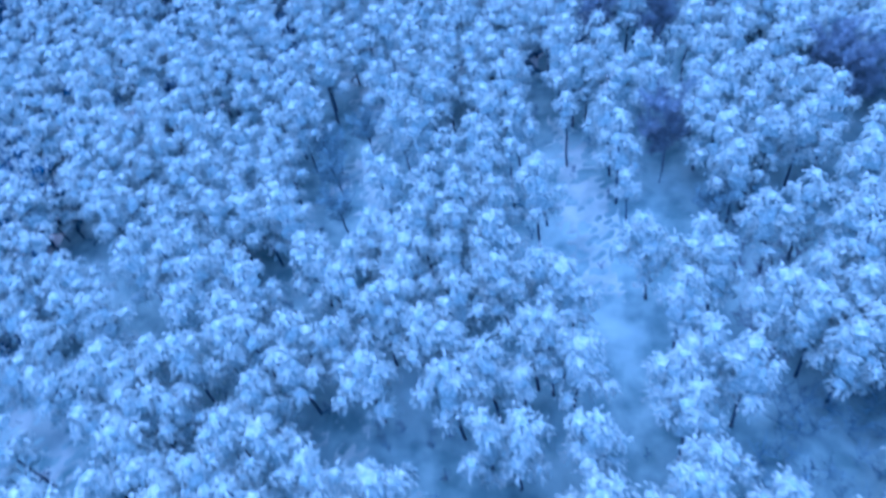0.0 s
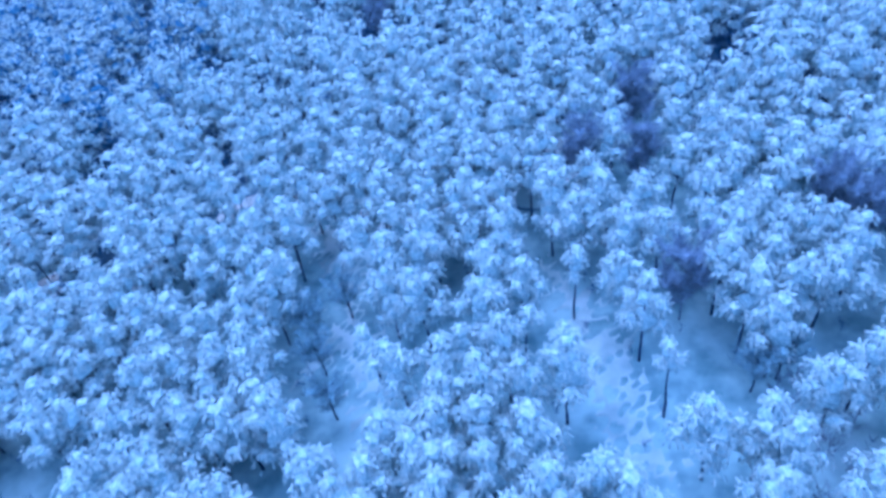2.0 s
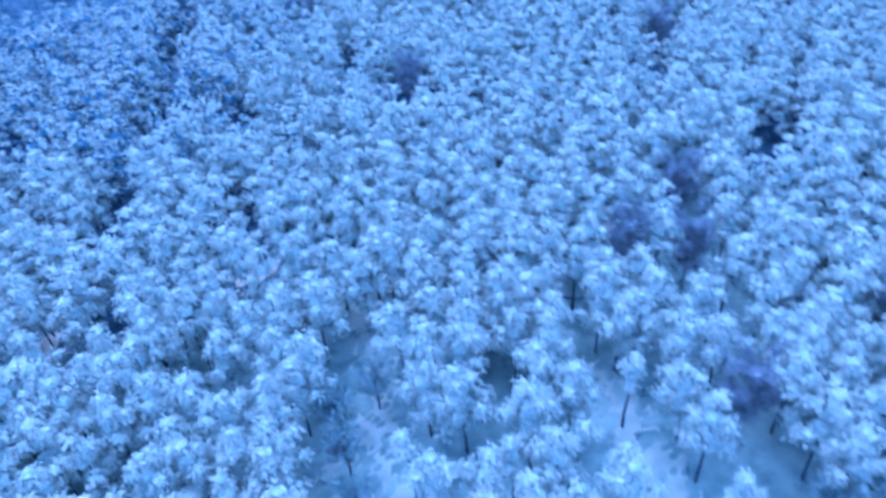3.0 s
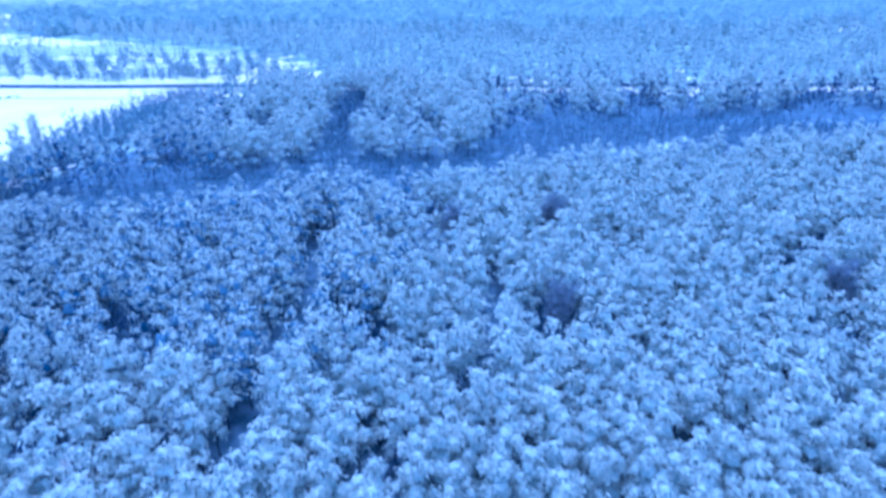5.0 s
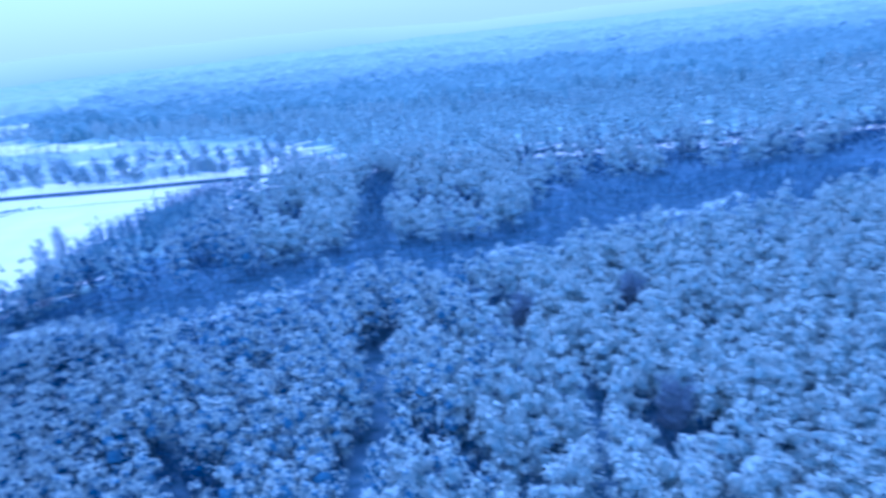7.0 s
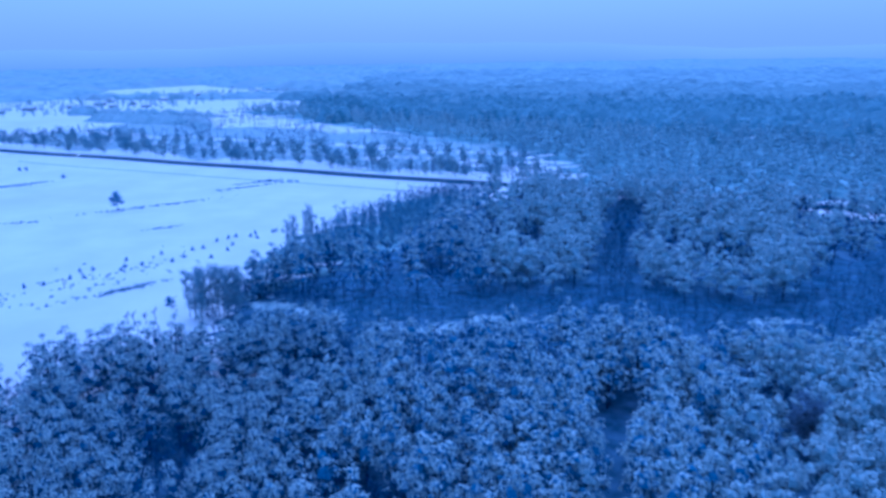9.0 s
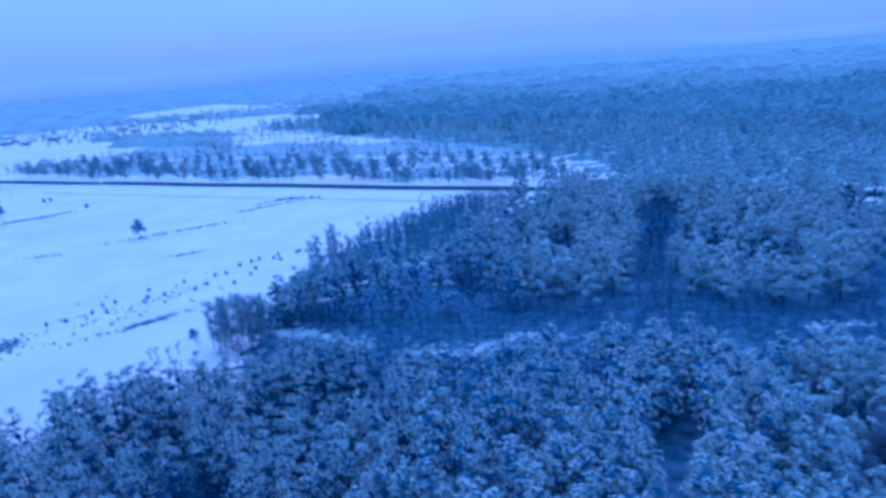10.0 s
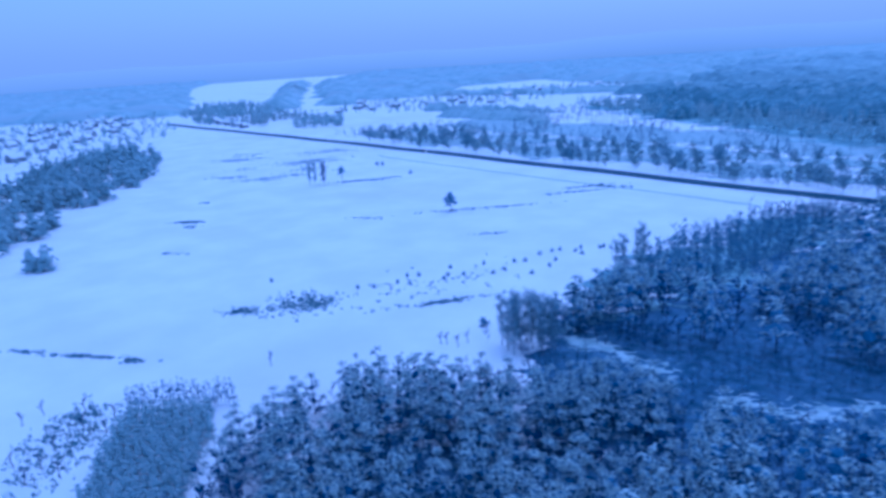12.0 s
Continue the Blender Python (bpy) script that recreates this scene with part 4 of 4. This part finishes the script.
strip("farm_track", lambda x: 352.5 + 1.0 * math.sin(x * 0.02), -480, -200, [(-0.75, 0.03), (0, 0.05), (0.75, 0.03)], M_GRASS, "narrow dark farm track across the snow", "track")

# ---------------------------------------------------------------- beyond the road
far_blobs = [pine_parts(780 + k, 8 + 0.8 * (k % 4), 3.3, 4, 6, 0.2, 1.7, 4, 0.6, 0, -0.5, (0.4, 0.6)) for k in range(6)]
blob_kinds = [pine_parts(760 + k, 8 + 0.8 * (k % 4), 4.4, 8, 12, 0.12, 1.5, 4, 0.6, 0, -0.6, (0.3, 0.5), 0.1, 1.5) for k in range(8)]
# for village trees, the haze over them painted in
PALE_MATS = [M_THICK_HAZE, M_DEEP_HAZE, M_DEEP_HAZE]
# pale twig and wood tones paint the haze over the roadside trees
road_kinds = [bare_meshes(610 + k, 9.0 + 1.0 * k, 3.0 + 0.25 * k, 34, 760, M_FROST_HAZE, M_FROST_HAZE if k % 2 else M_THICK_HAZE, low=0.2, w=0.075, rise=(-0.25, 0.7)) for k in range(4)]
rng = np.random.default_rng(71)
spots = [(x + rng.uniform(-2, 2), 399 + rng.uniform(-5, 6)) for x in np.arange(-560, -150, 6.0) if rng.uniform() < 0.85]
spots += [(x + rng.uniform(-3, 3), 424 + rng.uniform(-8, 8)) for x in np.arange(-600, -150, 7.0) if rng.uniform() < 0.75]
spots += [(x + rng.uniform(-3, 3), 449 + rng.uniform(-6, 6)) for x in np.arange(-560, -160, 8.0) if rng.uniform() < 0.6]
random.Random(3).shuffle(spots)
for k, data in enumerate(road_kinds):
    place_all(leafless_tree(data, "leafless roadside tree standing in the snow", "trees along the road"), spots[k::4], 72 + k)
HEATH = [(-640, 405), (-150, 410), (-150, 460), (-224, 520), (-400, 598), (-590, 690), (-640, 640), (-560, 560), (-640, 440)]
stand("roadside_brush", scatter([(-275, 395), (-140, 394), (-138, 428), (-255, 420)], 4.0, 173), scrub_kinds, [M_BARK, M_HAZE_TWIG], 174, "dense leafless brush along the road bank", "scrub", (0.5, 1.1))
# dull sheets laid on the snow stand in for haze beyond the road
for k, (y0, y1) in enumerate(((411, 441), (448, 476), (490, 560))):
    sheet("heath_floor", [(-620, y0 + 6), (-400, y0), (-165, y0), (-175, y1), (-400, y1 + 8), (-600, y1)], 4.0, 0.15, M_GLADE, "bands of duller snow on waste ground beyond the road", "ground", 19 + 200 * k, 0.2, ragged=7.0)
stand("heath_brush", loose(HEATH, 7.0, 73, 0.06), scrub_kinds, [M_BARK, M_HAZE_TWIG], 74, "scattered leafless scrub on snowy waste ground", "scrub", (0.35, 1.3))


def wood(name, poly, cell, height, seed, label, rough=0.2, mat=M_FAR, ragged=0.0):
    return sheet(name, poly, cell, height, mat, label, "forest", seed, rough, "stuff", ragged)


FAR_TREES = [(-125, 393), (-140, 450), (-224, 525), (-400, 606), (-600, 700), (-540, 750), (-430, 690), (-200, 640), (320, 610), (340, 393)]
dot_kinds = [pine_parts(860 + k, 11 + 0.8 * (k % 4), 3.9, 5, 4, 0.3, 1.9, 4, 0.75, 0, -0.2, (0.36, 0.54)) for k in range(8)]
far_places = scatter(FAR_TREES, 10.2, 50)
# the western trees are paler, to paint in the haze
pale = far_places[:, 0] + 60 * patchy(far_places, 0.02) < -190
stand("far_trees", far_places[~pale], dot_kinds, [M_HAZE_TWIG, M_THICK_HAZE, M_DEEP_HAZE], 150, "snowy mixed forest beyond the road", "forest", (0.7, 1.25))
stand("far_trees", far_places[pale], dot_kinds, [M_THICK_HAZE, M_DEEP_HAZE, M_DEEP_HAZE], 158, "forest edge beyond the road, paled with painted haze", "forest", (0.6, 1.15))
# duller sheet paints the shade in the gaps between far trees
sheet("forest_floor", FAR_TREES, 9.0, 0.3, M_FLOOR, "litter and snow under the far trees, shade put into the colour", "ground", 18, 0.2, ragged=6.0)
FAR_A = [(-420, 650), (-470, 745), (-540, 830), (0, 930), (900, 930), (700, 500), (345, 393), (318, 590)]
# each farther band is paler, its haze painted into the colour
wood("far_woods", FAR_A, 4.5, 10.5, 51, "snow-dusted forest beyond the road, faint haze in its colour", 0.3, M_FAR, 30.0)
wood("far_woods", [(-490, 760), (-570, 900), (-680, 1180), (0, 1230), (1200, 1200), (900, 860), (0, 870)], 8, 11, 52, "snow-dusted forest towards the horizon, paled with painted haze", 0.28, M_MID, 45.0)
wood("far_woods", [(-620, 1080), (-760, 1500), (-900, 1850), (0, 1950), (1900, 1900), (1150, 1120), (0, 1130)], 13, 11, 252, "forest far away, paled with painted haze", 0.28, M_THICK_HAZE, 60.0)
wood("deep_haze_woods", [(-900, 1700), (-1300, 2600), (0, 3300), (2600, 3000), (1800, 1780), (0, 1800)], 40, 12, 53, "farthest forest, nearly faded out by painted haze", 0.2, M_DEEP_HAZE, 60.0)
around = [(40, 8), (60, 93), (106, 172), (139, 250), (172, 289), (200, 372), (240, 372), (215, 285), (182, 245), (150, 165), (105, 90), (88, -30), (-140, -34), (-150, 78), (-108, 80), (-80, 8)]
stand("pine_stand", scatter(around, 7.6, 153), dot_kinds, HAZE_MATS, 253, "snowy pines continuing round the stand", "forest", (0.8, 1.15))
wood("far_woods", [(86, -30), (103, 90), (148, 167), (180, 247), (212, 288), (236, 372), (320, 372), (330, 300), (300, -30)], 4, 11, 151, "snowy forest continuing to the east", 0.28)
wood("far_woods", [(-150, -150), (300, -150), (300, -28), (86, -28), (-148, -32)], 4, 11, 152, "snowy forest continuing to the south", 0.28)
stand("side_wood", loose([(-385, 112), (-414, 131), (-455, 156), (-489, 184), (-583, 240), (-640, 250), (-687, 245), (-684, 205), (-578, 140), (-480, 85), (-380, 90)], 7.0, 154, 0.09), blob_kinds, BLOB_MATS, 155, "long leafless wood bordering the open field", "trees", (0.6, 1.5))
stand("village_trees", loose([(-1124, 430), (-1288, 525), (-1240, 587), (-875, 504), (-735, 486), (-681, 446), (-744, 425), (-834, 407), (-940, 390)], 10, 156, 0.05), far_blobs, PALE_MATS, 157, "bare haze-coloured trees round a village at the road's end", "trees", (0.7, 1.5))
wood("deep_haze_woods", [(-1107, 565), (-1017, 542), (-2044, 1123), (-2152, 1130)], 20, 12, 56, "strip of wood between white fields", 0.25, M_DEEP_HAZE)
wood("deep_haze_woods", [(-967, 600), (-1924, 1115), (-2600, 1700), (-1300, 2600), (-900, 1480), (-700, 1100), (-784, 1060), (-1149, 1231), (-1190, 992), (-1004, 828), (-1071, 690)], 22, 12, 57, "far wood behind the village, paled with painted haze", 0.25, M_DEEP_HAZE)
wood("deep_haze_woods", [(-1350, 243), (-1250, 60), (-3000, 0), (-3400, 500), (-3300, 1300), (-2500, 900), (-1398, 523), (-1178, 431), (-1247, 300)], 25, 12, 58, "far wood on the western rise, paled with painted haze", 0.3, M_DEEP_HAZE)
wood("hedge", [(-670, 560), (-540, 560), (-500, 540), (-540, 590), (-670, 590)], 5, 5, 59, "belt of bare trees between fields", 0.5, M_DEEP_HAZE)
wood("hedge", [(-760, 610), (-620, 620), (-560, 640), (-620, 634), (-760, 626)], 5, 5, 159, "belt of bare trees between fields", 0.5, M_DEEP_HAZE)
wood("hedge", [(-990, 800), (-760, 860), (-600, 960), (-620, 980), (-780, 890), (-990, 830)], 8, 6, 160, "belt of bare trees between fields", 0.5, M_DEEP_HAZE)


place_all(small_pine(blob_kinds[1], "round thicket alone in the snow, haze in its colour", "thickets", "thicket"), [(-350, 116), (-346, 119), (-353, 121)], 184)


# ---------------------------------------------------------------- village
def box(x0, x1, y0, y1, z0, z1):
    bm = bmesh.new()
    bmesh.ops.create_cube(bm, size=1, matrix=Matrix.Translation(((x0 + x1) / 2, (y0 + y1) / 2, (z0 + z1) / 2)) @ Matrix.Diagonal((x1 - x0, y1 - y0, z1 - z0, 1)))
    return bm


def piece(name, bm, mat, parent, label=""):
    me = bpy.data.meshes.new(name)
    bm.to_mesh(me)
    bm.free()
    me.materials.append(mat)
    return part(name, me, parent, label)


def house(long, wide, high, wall_mat):
    root = tagged(new("house"), "small village house with snow-covered gable roof", "house", "village houses")
    piece("wall", box(-long / 2, long / 2, -wide / 2, wide / 2, -0.3, high), wall_mat, root)
    bm = bmesh.new()
    rise, o = wide * 0.42, 0.5
    prof = [(-wide / 2 - o, high - 0.3), (0, high + rise), (wide / 2 + o, high - 0.3), (wide / 2 + o, high - 0.02), (0, high + rise + 0.35), (-wide / 2 - o, high - 0.02)]
    ends = [[bm.verts.new((x, y, z)) for y, z in prof] for x in (-long / 2 - o, long / 2 + o)]
    for i in range(6):
        j = (i + 1) % 6
        bm.faces.new((ends[0][i], ends[0][j], ends[1][j], ends[1][i]))
    bm.faces.new(ends[0][::-1])
    bm.faces.new(ends[1])
    roof = piece("roof", bm, M_SNOW, root, "thick snow on the roof")
    for x in (-long / 2, long / 2):
        bm = bmesh.new()
        bm.faces.new([bm.verts.new((x * 0.999, y, z)) for y, z in ((-wide / 2, high), (wide / 2, high), (0, high + rise))])
        piece("gable", bm, wall_mat, root)
    for x in (-long * 0.25, long * 0.25):
        for y in (-1, 1):
            piece("window", box(x - 0.6, x + 0.6, y * wide / 2 - 0.06, y * wide / 2 + 0.06, 1.0, 2.3), M_GLASS, root)
    piece("chimney", box(long * 0.15, long * 0.15 + 0.7, -0.4, 0.4, high + rise * 0.5, high + rise + 1.0), M_BRICK, roof)
    return root


rng = np.random.default_rng(77)
house_models = [house(10, 7.5, 3.2, M_PLASTER), house(13, 8, 3.6, M_BRICK), house(8, 6.5, 3.0, M_PLANK)]
lots = [(-845, 681), (-848, 725), (-813, 748), (-832, 821), (-862, 926), (-854, 985), (-845, 1047), (-863, 636), (-859, 597), (-876, 555), (-981, 656), (-800, 705), (-880, 770), (-900, 600), (-930, 630), (-760, 720)]
lots += [(-760 - 28 * k + rng.uniform(-8, 8), 165 + 17 * k + rng.uniform(-12, 12)) for k in range(12)]
lots += [(-850 - 26 * k + rng.uniform(-8, 8), 150 + 17 * k + rng.uniform(-14, 14)) for k in range(13)]
lots += [(-960 - 26 * k + rng.uniform(-8, 8), 160 + 18 * k + rng.uniform(-14, 14)) for k in range(12)]
lots += [(-820 - 30 * k, 395 + 5 * k + rng.uniform(-4, 4)) for k in range(6)]
for i, (x, y) in enumerate(lots):
    model = house_models[i % 3]
    m = pose(x, y, float(ground_z(x, y)), 0, 0, rng.choice([30, 120, 35, 125, 28]))
    if i < 3:
        model.matrix_basis = m
    else:
        copy_thing(model, m)
garden = np.concatenate([scatter([(-700, 140), (-740, 260), (-860, 340), (-1100, 400), (-1250, 420), (-1250, 250), (-1000, 150)], 21, 78), scatter([(-700, 600), (-760, 1060), (-900, 1060), (-1000, 640), (-860, 540)], 21, 79)])
stand("garden_trees", garden, far_blobs, PALE_MATS, 80, "bare garden trees among village houses, haze in their colour", "trees", (0.5, 1.1))


# ---------------------------------------------------------------- a car on the road
def tyre(x, y, r=0.32, deep=0.22):
    bm = bmesh.new()
    bmesh.ops.create_cone(bm, cap_ends=True, segments=14, radius1=r, radius2=r, depth=deep, matrix=Matrix.Translation((x, y, 0.32)) @ Euler((radians(90), 0, 0)).to_matrix().to_4x4())
    return bm


def car(x, y):
    root = tagged(new("car"), "small white car driving on the dark road", "car")
    bm = box(-2.1, 2.1, -0.85, 0.85, 0.3, 0.85)
    bmesh.ops.bevel(bm, geom=bm.edges[:], offset=0.12, segments=2, affect="EDGES")
    piece("body", bm, M_PLASTER, root)
    bm = box(-1.3, 0.9, -0.75, 0.75, 0.85, 1.42)
    for v in bm.verts:
        if v.co.z > 1.2:
            v.co.x *= 0.72
    piece("cabin", bm, M_GLASS, root, "dark windows")
    for a in (-1.3, 1.3):
        for c in (-0.78, 0.78):
            wheel = piece("wheel", tyre(a, c), M_RUBBER, root)
            piece("rim", tyre(a, c, 0.19, 0.235), M_PLASTER, wheel, "pale steel rim")
    for c in (-0.55, 0.55):
        piece("headlight", box(2.06, 2.14, c - 0.2, c + 0.2, 0.5, 0.72), M_LAMP, root, "lit headlight")
    root.matrix_basis = pose(x, y, 0.66, 0, 0, 0)
    return root


car(-461, road_y(-461) - 2.4)


# ---------------------------------------------------------------- glowing hill backdrop, its mist painted as glow
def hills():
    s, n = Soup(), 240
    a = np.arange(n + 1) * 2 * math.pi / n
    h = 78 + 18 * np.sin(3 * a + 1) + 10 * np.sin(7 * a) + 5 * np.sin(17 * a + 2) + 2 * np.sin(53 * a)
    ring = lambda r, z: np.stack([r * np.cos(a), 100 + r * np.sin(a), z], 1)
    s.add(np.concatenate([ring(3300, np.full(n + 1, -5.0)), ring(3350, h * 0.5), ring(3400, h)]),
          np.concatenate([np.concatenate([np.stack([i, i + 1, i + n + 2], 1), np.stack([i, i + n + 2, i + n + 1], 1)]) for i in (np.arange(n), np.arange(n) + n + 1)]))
    return tagged(new("backdrop", s.mesh("backdrop", [M_HILL_GLOW], True)), "hill backdrop that glows in the colours of winter mist", "hills", kind="structure")


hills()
